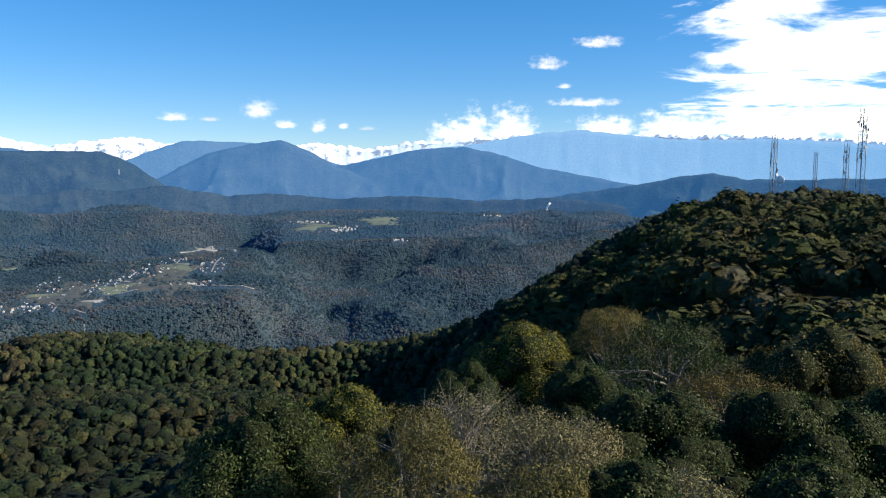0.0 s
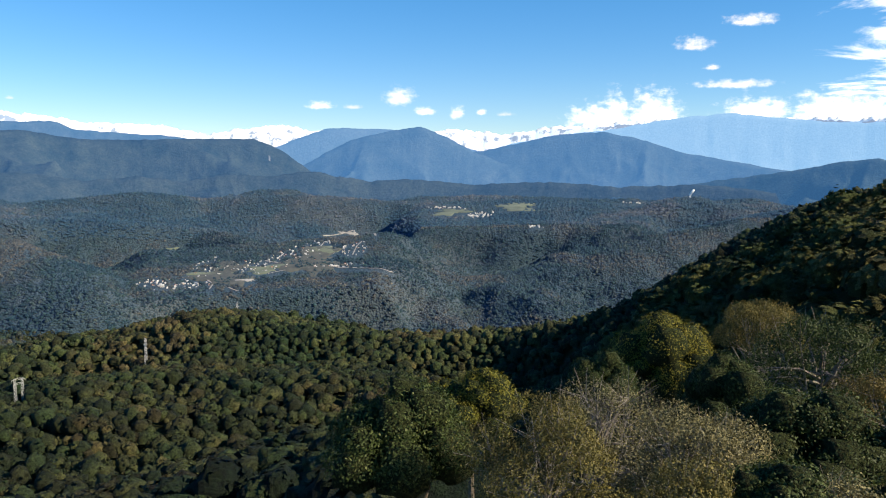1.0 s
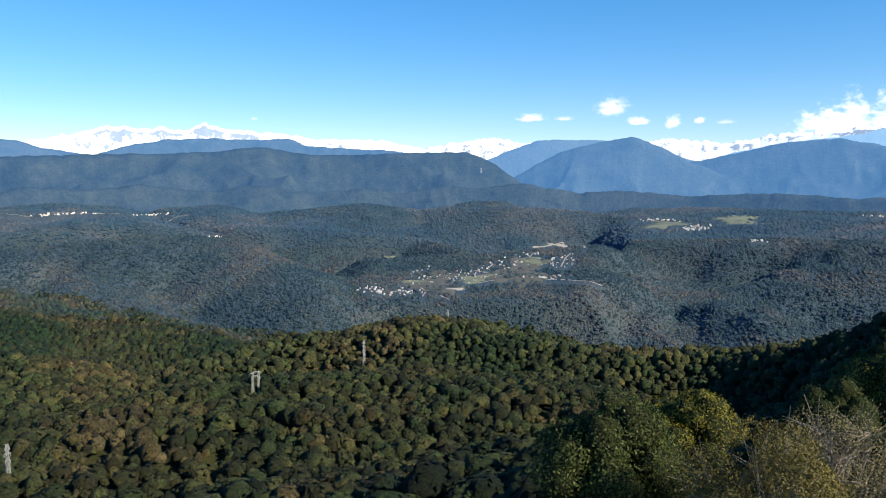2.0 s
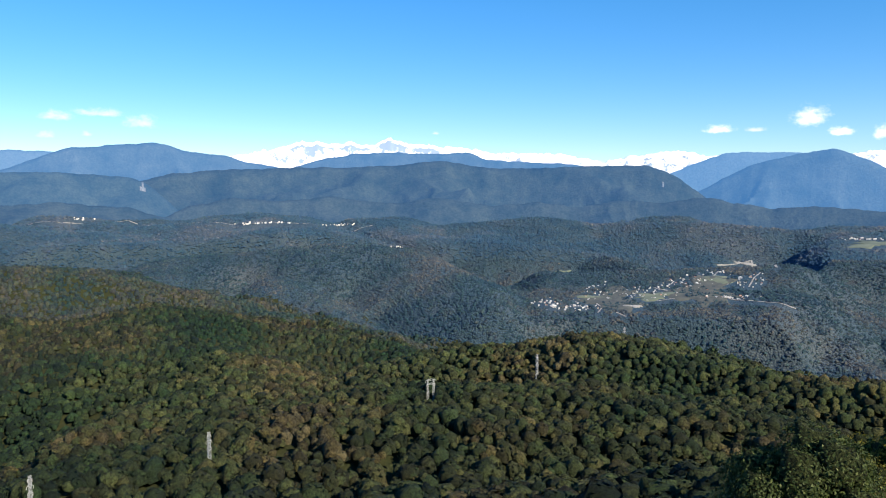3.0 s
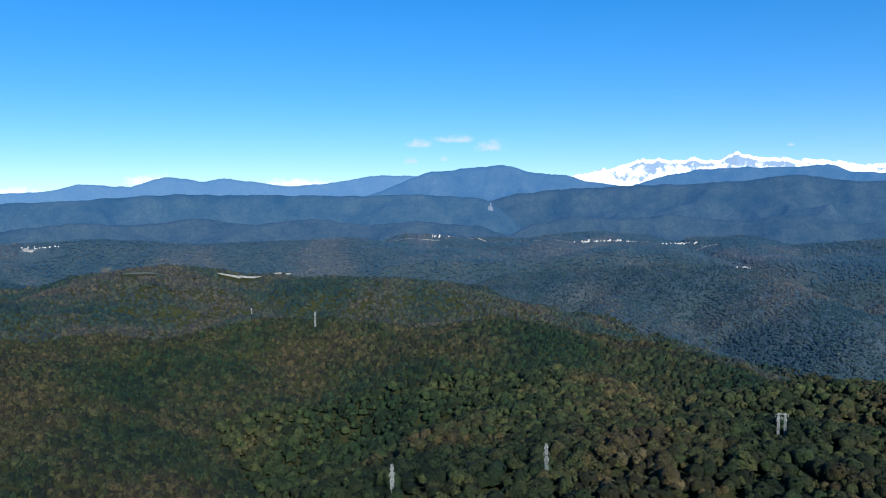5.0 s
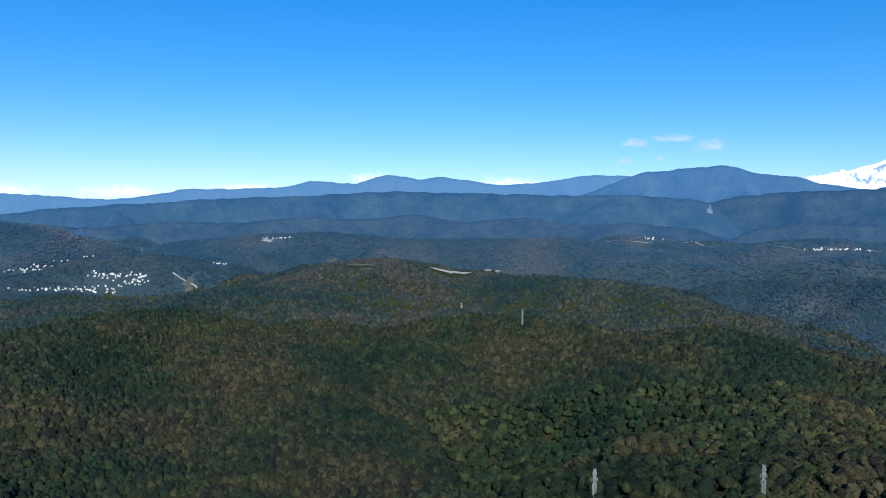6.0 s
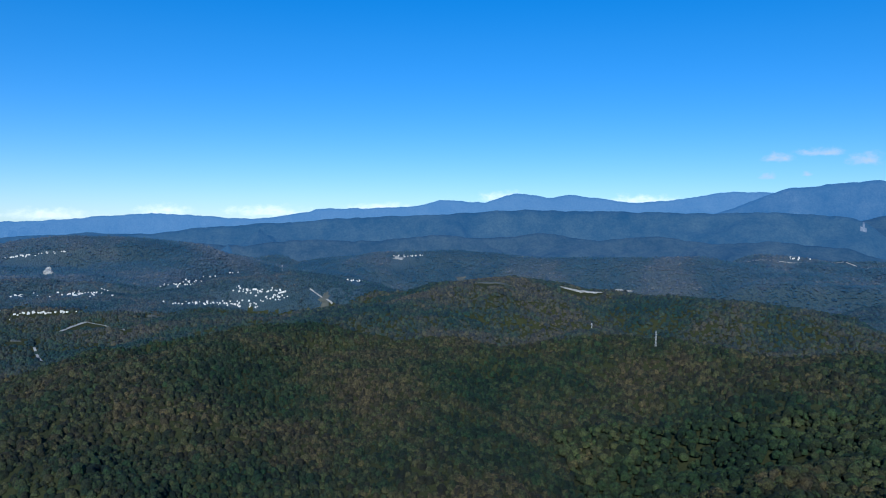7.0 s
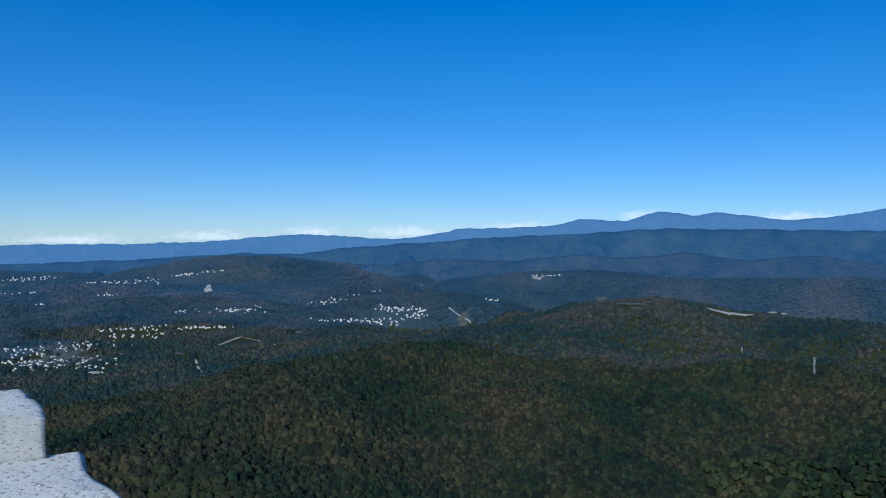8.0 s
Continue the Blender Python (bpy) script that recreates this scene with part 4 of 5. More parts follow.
# bearing, distance, angle of the top, crown radius, leaves, leaf length, material, label, twigs
NEAR_TREES = [
    (12.8, 27, -15.9, 2.6, 15000, 0.075, LEAF_DARK, "broadleaf tree with glossy dark green leaves below the tower", 0),
    (7.0, 42, -14.8, 2.6, 7000, 0.085, LEAF_YELLOW, "olive-green tree behind the dark one", 0),
    (1.8, 23, -17.1, 2.6, 15000, 0.055, LEAF_OLIVE, "thinning tree with small olive and brown leaves below the tower", 8),
    (-2.3, 31, -15.2, 2.7, 5200, 0.06, LEAF_PALE, "nearly bare grey tree with a few pale leaves", 16),
    (-9.1, 25, -16.3, 2.7, 13000, 0.06, LEAF_PALE, "tree with dry straw-coloured leaves below the tower", 8),
    (-16.0, 31, -14.6, 3.0, 14000, 0.08, LEAF_DARK, "dense dark green tree with bright leaf tips", 0),
    (-25.5, 33, -13.6, 3.4, 14000, 0.08, LEAF_DARK, "dense dark green tree with a shaded side", 0),
    (-21.0, 49, -12.4, 4.0, 9000, 0.085, LEAF_RUST, "low ochre tree with a flat crown", 3),
    (-6.4, 74, -10.85, 5.2, 15000, 0.12, LEAF_YELLOW, "large round yellow-green tree at the edge of the summit", 0),
    (-2.3, 60, -13.6, 2.6, 7000, 0.1, LEAF_DARK, "small dark green tree beside the yellow one", 0),
    (-16.5, 66, -9.3, 5.6, 12000, 0.12, LEAF_DARK, "large dark grey-green tree behind the ochre one", 5),
    (-26.5, 62, -9.6, 5.0, 11000, 0.12, LEAF_OLIVE, "brownish olive tree among the dark green ones", 0),
    (-12.9, 95, -8.9, 5.0, 10000, 0.13, LEAF_OLIVE, "low olive-brown tree on the summit", 2),
    (14.0, 60, -17.8, 2.4, 6000, 0.11, LEAF_YELLOW, "small yellow-green tree on the falling slope", 0),
    (-18.5, 22, -19.9, 1.7, 5000, 0.06, LEAF_PALE, "slender young tree with pale leaf tips", 10),
    (-25.5, 24, -17.9, 2.6, 11000, 0.075, LEAF_DARK, "low dark green tree below the tower", 0),
    (-8.3, 19.5, -20.4, 1.7, 7000, 0.06, LEAF_OLIVE, "low olive tree below the tower", 4),
    (-14.0, 21, -20.0, 1.8, 8000, 0.07, LEAF_DARK, "low dark tree between the dry ones", 0),
    (-11.0, 46, -13.2, 3.6, 9000, 0.09, LEAF_DARK, "green tree at the edge of the summit", 0),
    (-31.5, 45, -12.0, 3.8, 9000, 0.1, LEAF_DARK, "dark green tree beside the olive one", 0),
]
taken = []
for k, (b, r, a, radius, leaves, leaf, material, label, twigs) in enumerate(NEAR_TREES):
    x, y, z = sight(b, r, a)
    g = float(height_on(np.array(x), np.array(y)))
    ob = tree(label, z - g + radius * 0.12, radius, int(leaves * 1.6), leaf * 0.74, material, 100 + k, lobes=22, ragged=0.3 if twigs else 0.22, twigs=twigs)
    stand_at(ob, x, y, g)
    tagged(ob, group="trees round the tower")
    taken.append((x, y, radius))

KINDS = [("dark green broadleaf tree on the summit slope", LEAF_DARK), ("olive-green broadleaf tree on the summit slope", LEAF_OLIVE),
         ("yellow-green autumn tree on the summit slope", LEAF_YELLOW), ("dry pale-leaved tree on the summit slope", LEAF_PALE),
         ("rust-brown autumn tree on the summit slope", LEAF_RUST), ("deep green tree on the summit slope", LEAF_DARK)]
protos = [tree(label, 15.0, 3.6, 1500, 0.21, material, 300 + k, lobes=24, ragged=0.4) for k, (label, material) in enumerate(KINDS)]
gen = np.random.default_rng(5)
count, tries, used = 0, 0, [False] * len(protos)
while count < 230 and tries < 9000:
    tries += 1
    r, b = math.sqrt(gen.uniform(38 ** 2, 122 ** 2)), gen.uniform(-34, 12)
    x, y = polar(b, r)
    radius = gen.uniform(2.6, 4.6)
    if any(math.hypot(x - p, y - q) < 0.6 * (radius + s) for p, q, s in taken):
        continue
    if r < 58 and b > -4:
        continue
    taken.append((x, y, radius))
    k = int(gen.choice(len(protos), p=[0.3, 0.24, 0.12, 0.08, 0.08, 0.18]))
    g = float(height_on(np.array(x), np.array(y)))
    tall = gen.uniform(10.8, 12.6)
    m = pose(x, y, g, 0, 0, gen.uniform(0, 360)) @ Matrix.Diagonal((radius / 3.6, radius / 3.6, tall / 15.0, 1))
    if used[k]:
        ob = copy_thing(protos[k], m)
    else:
        ob, used[k] = protos[k], True
        ob.matrix_world = m
    tagged(ob, group="trees on the summit")
    count += 1
for k, ob in enumerate(protos):
    if not used[k]:
        for o in (*ob.children_recursive, ob):
            bpy.data.objects.remove(o)

# ---- masts and pylons ----
STEEL = plain("galvanised_steel", (0.4, 0.42, 0.44), 0.5, 0.2, grain=2)
MAST_STEEL = plain("dull_mast_steel", (0.22, 0.24, 0.27), 0.6, 0.4, grain=2)
PANEL = plain("antenna_plastic", (0.62, 0.63, 0.64), 0.5, grain=3)
DISH = plain("white_dish", (0.8, 0.8, 0.8), 0.4, grain=1, spread=0.1)


def lattice_mast(label, tall, wide, panels, dish=False):
    ob = new("radio_mast")
    corners = [(wide / 2 * sx, wide / 2 * sy) for sx, sy in ((-1, -1), (1, -1), (1, 1), (-1, 1))]
    for cx, cy in corners:
        bm = bmesh.new()
        tube(bm, (cx, cy, -1), (cx * 0.8, cy * 0.8, tall), 0.24, 0.18, 5)
        part("leg", bm, MAST_STEEL, ob)
    bm = bmesh.new()
    step = wide * 1.15
    for k in range(int(tall / step)):
        z0, z1 = k * step, (k + 1) * step
        f0, f1 = 1 - 0.2 * z0 / tall, 1 - 0.2 * z1 / tall
        for i in range(4):
            a, c = corners[i], corners[(i + 1) % 4]
            if k % 2:
                a, c = c, a
            tube(bm, (a[0] * f0, a[1] * f0, z0), (c[0] * f1, c[1] * f1, z1), 0.1, 0.1, 4)
            tube(bm, (a[0] * f1, a[1] * f1, z1), (c[0] * f1, c[1] * f1, z1), 0.06, 0.06, 4)
    part("bracing", bm, MAST_STEEL, ob)
    gen = np.random.default_rng(int(tall * 10))
    for k in range(panels):
        z, a = tall * gen.uniform(0.45, 0.93), gen.uniform(0, 6.283)
        bm = bmesh.new()
        c, s = math.cos(a) * wide * 0.68, math.sin(a) * wide * 0.68
        if k % 4 == 3:
            tube(bm, (c, s, z), (c * 1.4, s * 1.4, z), 1.0, 1.1, 10)
            part("drum_antenna", bm, PANEL, ob, "grey round drum antenna")
        else:
            box(bm, c - 0.3, c + 0.3, s - 0.3, s + 0.3, z - 1.7, z + 1.7)
            part("panel_antenna", bm, PANEL if k % 2 else MAST_STEEL, ob)
    bm = bmesh.new()
    box(bm, -wide * 0.6, wide * 0.6, -wide * 0.6, wide * 0.6, tall * 0.62, tall * 0.62 + 0.15)
    part("platform", bm, MAST_STEEL, ob)
    bm = bmesh.new()
    tube(bm, (0, 0, tall - 0.5), (0, 0, tall + 2.2), 0.07, 0.03, 5)
    part("spike", bm, MAST_STEEL, ob)
    return tagged(ob, label, "radio mast", "masts on the ridge")


MASTS = [(-23.2, 565, 3.3, 3.0, 10, "lattice radio mast with panel antennas on the wooded ridge"), (-25.75, 720, 2.1, 2.4, 3, "thin distant lattice mast on the ridge"),
         (-27.55, 680, 2.6, 3.0, 9, "lattice mast hung with drum antennas on the ridge"), (-28.4, 640, 4.8, 4.2, 18, "tall lattice mast crowded with antennas on the ridge")]
for b, r, a, wide, panels, label in MASTS:
    x, y, z = sight(b, r, a)
    g = float(height_on(np.array(x), np.array(y)))
    stand_at(lattice_mast(label, z - g, wide, panels), x, y, g, 20)
x, y, z = sight(-23.65, 560, 0.25)
g = float(height_on(np.array(x), np.array(y)))
ob = new("dish_antenna")
bm = bmesh.new()
tube(bm, (0, 0, -0.5), (0, 0, z - g - 0.6), 0.22, 0.18, 8)
part("post", bm, STEEL, ob)
bm = bmesh.new()
bmesh.ops.create_uvsphere(bm, u_segments=20, v_segments=12, radius=2.6)
for v in bm.verts:
    v.co.y = v.co.y * 0.35 if v.co.y > 0 else v.co.y * 0.12
    v.co.z += z - g
part("reflector", bm, DISH, ob, "large white reflector")
stand_at(ob, x, y, g, 150)
tagged(ob, "large white dish antenna on a post among the trees", "antenna")


def pylon(label, tall, portal=False):
    ob = new("pylon")
    if portal:
        for sx in (-1.9, 1.9):
            bm = bmesh.new()
            for dx, dy in ((-0.6, -0.6), (0.6, -0.6), (0.6, 0.6), (-0.6, 0.6)):
                tube(bm, (sx + dx, dy, -1), (sx + dx * 0.6, dy * 0.6, tall), 0.1, 0.08, 4)
            for k in range(14):
                z0, z1, q = tall * k / 14, tall * (k + 1) / 14, 0.55 * (1 if k % 2 else -1)
                tube(bm, (sx - q, -0.5, z0), (sx + q, -0.5, z1), 0.045, 0.045, 4)
                tube(bm, (sx - q, 0.5, z0), (sx + q, 0.5, z1), 0.045, 0.045, 4)
            part("leg", bm, STEEL, ob)
        arms, reach = [tall * 0.8, tall * 0.95], 2.9
    else:
        foot = tall * 0.042
        for sx, sy in ((-1, -1), (1, -1), (1, 1), (-1, 1)):
            bm = bmesh.new()
            tube(bm, (sx * foot, sy * foot, -1), (sx * 0.6, sy * 0.6, tall * 0.6), 0.13, 0.1, 4)
            tube(bm, (sx * 0.6, sy * 0.6, tall * 0.6), (sx * 0.35, sy * 0.35, tall), 0.1, 0.08, 4)
            part("leg", bm, STEEL, ob)
        bm = bmesh.new()
        for k in range(11):
            z0, z1 = tall * k / 11, tall * (k + 1) / 11
            w0, w1 = [foot + (0.6 - foot) * min(1, z / (tall * 0.6)) for z in (z0, z1)]
            for i, (sx, sy, tx, ty) in enumerate(((-1, -1, 1, -1), (1, -1, 1, 1), (1, 1, -1, 1), (-1, 1, -1, -1))):
                tube(bm, (sx * w0, sy * w0, z0), (tx * w1, ty * w1, z1), 0.05, 0.05, 4)
                tube(bm, (tx * w0, ty * w0, z0), (sx * w1, sy * w1, z1), 0.05, 0.05, 4)
        part("bracing", bm, STEEL, ob)
        arms, reach = [tall * 0.66, tall * 0.8, tall * 0.93], 1.2
    for k, z in enumerate(arms):
        bm = bmesh.new()
        w = reach * (1.0, 1.25, 0.85)[k]
        for sy in (-0.35, 0.35):
            tube(bm, (-w, 0, z), (0, sy, z + 0.9), 0.06, 0.07, 4)
            tube(bm, (w, 0, z), (0, sy, z + 0.9), 0.06, 0.07, 4)
        tube(bm, (-w, 0, z), (w, 0, z), 0.08, 0.08, 4)
        part("crossarm", bm, STEEL, ob)
        for sx in (-1, 1):
            bm = bmesh.new()
            tube(bm, (sx * w * 0.96, 0, z), (sx * w * 0.96, 0, z - 1.4), 0.07, 0.07, 5)
            part("insulator", bm, PANEL, ob)
    return tagged(ob, label, "pylon", "pylons of the power lines")


# bearing, angle of the tip, distance, portal
PYLONS = [(54.9, -17.1, 425, False), (66.4, -18.55, 425, False), (38.75, -14.0, 470, True), (30.85, -12.1, 600, False), (71.9, -7.6, 1180, False),
          (76.4, -7.2, 1260, False), (24.6, -9.9, 760, False)]
for b, a, r, portal in PYLONS:
    tries = []
    for q in np.linspace(0.75 * r, 1.35 * r, 60):
        x, y, z = sight(b, q, a)
        tries.append((abs(z - float(height_on(np.array(x), np.array(y))) - (17 if portal else 23)), q))
    x, y, z = sight(b, min(tries)[1], a)
    g = float(height_on(np.array(x), np.array(y)))
    ob = pylon("grey steel portal pylon rising out of the woods" if portal else "grey steel lattice pylon rising out of the woods", min(max(z - g, 15.0), 30.0), portal)
    stand_at(ob, x, y, g, b + 25)

# ---- villages ----
WALLS = [plain("white_render", (0.56, 0.55, 0.53), 0.85, grain=0.8, spread=0.12), plain("cream_render", (0.55, 0.5, 0.4), 0.85, grain=0.8, spread=0.15),
         plain("grey_block", (0.42, 0.41, 0.4), 0.9, grain=0.8)]
ROOFS = [plain("tin_roof", (0.55, 0.57, 0.6), 0.45, 0.3, grain=0.6, spread=0.2), plain("red_roof", (0.34, 0.12, 0.07), 0.8, grain=0.6),
         plain("brown_roof", (0.2, 0.13, 0.09), 0.8, grain=0.6), plain("pale_roof", (0.6, 0.6, 0.6), 0.6, grain=0.6, spread=0.1)]
PANE = plain("dark_pane", (0.03, 0.04, 0.05), 0.2, grain=1)


def house(wall, roof, long, deep, tall, label):
    ob = new("house")
    bm = bmesh.new()
    v = box(bm, -long / 2, long / 2, -deep / 2, deep / 2, -2.5, tall)
    for sx in (-1, 1):
        a = bm.verts.new((sx * long / 2, 0, tall + deep * 0.3))
        bm.faces.new((v[4], v[7], a) if sx < 0 else (v[6], v[5], a))
    part("wall", bm, wall, ob)
    bm = bmesh.new()
    e, ridge = 0.6, tall + deep * 0.3 + 0.15
    for sy in (-1, 1):
        low = ridge - (deep / 2 + e) * 0.6
        q = [(-long / 2 - e, 0, ridge), (long / 2 + e, 0, ridge), (long / 2 + e, sy * (deep / 2 + e), low), (-long / 2 - e, sy * (deep / 2 + e), low)]
        t = [bm.verts.new(c) for c in q]
        u = [bm.verts.new((c[0], c[1], c[2] + 0.25)) for c in q]
        bm.faces.new(u)
        bm.faces.new(t[::-1])
        for k in range(4):
            bm.faces.new((t[k], t[(k + 1) % 4], u[(k + 1) % 4], u[k]))
    part("roof", bm, roof, ob)
    bm = bmesh.new()
    box(bm, -0.5, 0.5, -deep / 2 - 0.06, -deep / 2 + 0.05, 0, 2.1)
    part("door", bm, PANE, ob)
    for sx in (-0.3, 0.3):
        bm = bmesh.new()
        box(bm, sx * long - 0.7, sx * long + 0.7, -deep / 2 - 0.06, -deep / 2 + 0.05, 1.0, 2.4)
        part("window", bm, PANE, ob)
    return tagged(ob, label, "house")


HOUSES = [house(WALLS[0], ROOFS[0], 9, 7, 4.6, "white house with a grey tin roof in the valley"),
          house(WALLS[0], ROOFS[1], 8, 7, 4.8, "white house with a red tiled roof in the valley"),
          house(WALLS[1], ROOFS[2], 9, 6.5, 4.2, "cream house with a brown roof in the valley"),
          house(WALLS[0], ROOFS[3], 12, 7, 6.5, "long white house with a pale roof in the valley"),
          house(WALLS[2], ROOFS[0], 7, 6, 3.6, "small grey house with a tin roof in the valley")]
# village, bearing, angle, spread of both, slant, houses
CLUSTERS = [("village on the hill", 28.8, -8.4, 4.4, 0.5, 0.0, 46), ("village on the hill", 26.5, -7.2, 1.8, 0.8, 0.05, 14), ("village on the hill", 23.4, -7.8, 4.4, 1.2, 0.03, 44),
            ("village on the hill", 20.3, -6.9, 3.2, 0.9, 0.1, 32), ("village on the hill", 17.6, -7.5, 4.4, 0.2, 0.03, 16), ("village on the hill", 16.5, -6.3, 2.2, 0.9, 0.06, 24),
            ("village on the hill", 18.5, -5.9, 1.6, 0.4, 0.05, 8), ("village on the plain", 9.4, -3.2, 2.2, 0.16, 0.02, 20), ("village on the plain", 6.8, -3.9, 1.8, 0.4, 0.06, 24),
            ("hillside suburb", 123.6, -8.0, 6.0, 1.1, -0.02, 60), ("hillside suburb", 119.0, -6.7, 4.5, 0.25, -0.03, 22),
            ("hillside suburb", 124.0, -7.7, 6.0, 1.2, -0.02, 70), ("hillside suburb", 121.5, -7.2, 4.0, 0.4, 0.0, 20), ("hillside suburb", 118.5, -6.2, 4.5, 0.2, 0.0, 24),
            ("village on the plain", 2.6, -4.5, 1.6, 0.12, 0.0, 6), ("village on the plain", -4.0, -2.6, 1.2, 0.06, 0, 7), ("houses along the valley road", 62.8, -2.2, 2.4, 0.12, 0.01, 16),
            ("houses along the valley road", 51.0, -2.7, 4.4, 0.12, -0.01, 18), ("houses along the valley road", 45.5, -2.8, 2.6, 0.08, 0.01, 12), ("houses along the valley road", 41.3, -4.4, 0.8, 0.05, 0, 4),
            ("far town", 114.4, -6.25, 3.4, 0.14, 0, 30), ("far town", 112.2, -5.1, 3.0, 0.4, 0.0, 26), ("far town", 115.6, -5.1, 1.4, 0.12, 0.05, 8), ("far town", 105.6, -4.5, 3.2, 0.3, 0.15, 26),
            ("far town", 103.6, -6.0, 6.0, 0.2, -0.03, 40), ("far town", 101.5, -5.0, 1.8, 0.5, 0.0, 22), ("far town", 99.3, -5.4, 1.6, 0.7, 0, 26), ("far town", 102.4, -3.8, 0.8, 0.08, 0, 5),
            ("far town", 125.4, -2.7, 4.0, 0.16, 0.03, 50), ("far town", 120.4, -3.0, 3.2, 0.1, 0.01, 26), ("far town", 118.2, -2.9, 1.6, 0.3, 0.0, 10), ("far town", 115.0, -2.4, 3.0, 0.12, 0.15, 24),
            ("far town", 126.0, -3.65, 2.4, 0.1, 0, 10), ("far town", 120.8, -3.8, 1.2, 0.2, 0, 7), ("far town", 124.8, -4.4, 0.6, 0.06, 0, 4), ("far town", 93.6, -4.4, 1.2, 0.1, 0, 9),
            ("houses by the quarry", 90.0, -2.6, 2.2, 0.1, 0.01, 10)]
gen = np.random.default_rng(12)
first = [True] * len(HOUSES)
built_up, far_homes, homes = [], [], 0
for village, cb, ca, sb_, sa, slant, number in CLUSTERS:
    rows = gen.uniform(-1, 1, max(2, number // 9))          # streets along the slope
    for _ in range(int(number * (1.3 if cb > 80 else 1.5))):
        db = gen.uniform(-0.5, 0.5) * sb_ * gen.uniform(0.6, 1.4)
        row = rows[int(gen.integers(len(rows)))]
        x, y, z = seen_at(cb + db, ca - db * (slant + 0.05 * row) + 0.55 * row * sa + gen.normal(0, 0.14) * min(1, sa * 2))
        k = int(gen.choice(len(HOUSES), p=[0.32, 0.14, 0.16, 0.2, 0.18]))
        m = pose(x, y, z, 0, 0, cb + gen.choice([0, 90]) + gen.normal(0, 14)) @ Matrix.Scale(gen.uniform(0.4, 0.78) * (0.6 if cb > 80 else 0.75 if ca > -3.5 and cb > 30 else 0.85), 4)
        built_up.append((x, y, 2.6 / math.tan(radians(-ca)) + 2))
        homes += 1
        if homes > 290:
            far_homes.append(m)
            continue
        if first[k]:
            ob, first[k] = HOUSES[k], False
            ob.matrix_world = m
        else:
            ob = copy_thing(HOUSES[k], m)
        tagged(ob, group=village)
# The rest of the far town: too small to tell apart.
bm = bmesh.new()
for m in far_homes:
    before = len(bm.verts)
    v = box(bm, -4.5, 4.5, -3.5, 3.5, -2.5, 4.5)
    a, b = bm.verts.new((-4.5, 0, 6.8)), bm.verts.new((4.5, 0, 6.8))
    for f in ((v[4], v[5], b, a), (v[7], a, b, v[6]), (v[4], a, v[7]), (v[5], v[6], b)):
        bm.faces.new(f)
    for q in (*v, a, b):
        q.co = m @ q.co
me = bpy.data.meshes.new("distant_houses")
bm.to_mesh(me)
bm.free()
me.materials.append(WALLS[0])
tagged(new("distant_houses", me), "small pale houses of the far town", "houses", kind="stuff")

# ---- clearings, fields and tracks ----
FIELD = plain("dry_meadow", (0.13, 0.15, 0.095), 0.95, grain=0.03)
EARTH = plain("bare_earth", (0.28, 0.27, 0.25), 0.95, grain=0.05)
SCRUB = plain("cut_scrub", (0.075, 0.075, 0.055), 0.95, grain=0.06)


# Open ground gets a blue sheen too, in place of haze.
for open_ground in (FIELD, EARTH, SCRUB):
    haze_sheen(open_ground.node_tree.nodes["Principled BSDF"], 0.06, (0.155, 0.445, 0.98))


def patch(name, label, material, bearing, angle, long, wide, turn, seed, category):
    """An uneven open patch lying on the hillside."""
    x, y, z = seen_at(bearing, angle)
    gen = np.random.default_rng(seed)
    rings, spokes = 7, 36
    a = np.linspace(0, 6.2832, spokes, endpoint=False)
    edge = 0.8 + 0.3 * np.sin(2 * a + gen.uniform(0, 6)) + 0.25 * np.sin(3 * a + gen.uniform(0, 6)) + 0.2 * gen.normal(size=spokes)
    edge = np.maximum(edge, 0.25)
    t = np.linspace(0.02, 1, rings)[:, None]
    u, v = t * edge * np.cos(a) * long / 2, t * edge * np.sin(a) * wide / 2
    c, s = math.cos(radians(turn + bearing)), math.sin(radians(turn + bearing))
    px, py = x + u * c - v * s, y + u * s + v * c
    pz = height_on(px, py) + 1.2 - 3.0 * (t > 0.99)
    wide_open = material is not SCRUB or long < 100        # the ground among the houses keeps many of its trees
    built_up.extend((float(q), float(w), 3.0 / math.tan(radians(-angle)) + 8 if wide_open else 14.0)
                    for q, w in zip(px[1::2].ravel()[::1 if wide_open else 3], py[1::2].ravel()[::1 if wide_open else 3]))
    ob = new(name, grid_mesh(name, np.stack([px, py, pz], -1).reshape(-1, 3), rings, spokes, material, wrap=True))
    return tagged(ob, label, category, kind="structure")


def track(name, label, material, points, wide, category="road"):
    """A strip along sighted points on the hills."""
    p = [np.array(seen_at(b, a)[:2]) for b, a in points]
    line = np.concatenate([np.linspace(p[k], p[k + 1], 24, endpoint=False) for k in range(len(p) - 1)] + [p[-1][None]])
    d = np.gradient(line, axis=0)
    side = np.stack([-d[:, 1], d[:, 0]], -1) / np.linalg.norm(d, axis=1)[:, None]
    rows = np.stack([line + side * o * wide for o in (-0.5, -0.17, 0.17, 0.5)])
    z = height_on(rows[..., 0], rows[..., 1]) + 1.0
    built_up.extend((float(q[0]), float(q[1]), 3.0 / math.tan(radians(-points[0][1])) + 4) for q in line)
    ob = new(name, grid_mesh(name, np.concatenate([rows, z[..., None]], -1).reshape(-1, 3), 4, len(line), material))
    return tagged(ob, label, category, kind="structure")


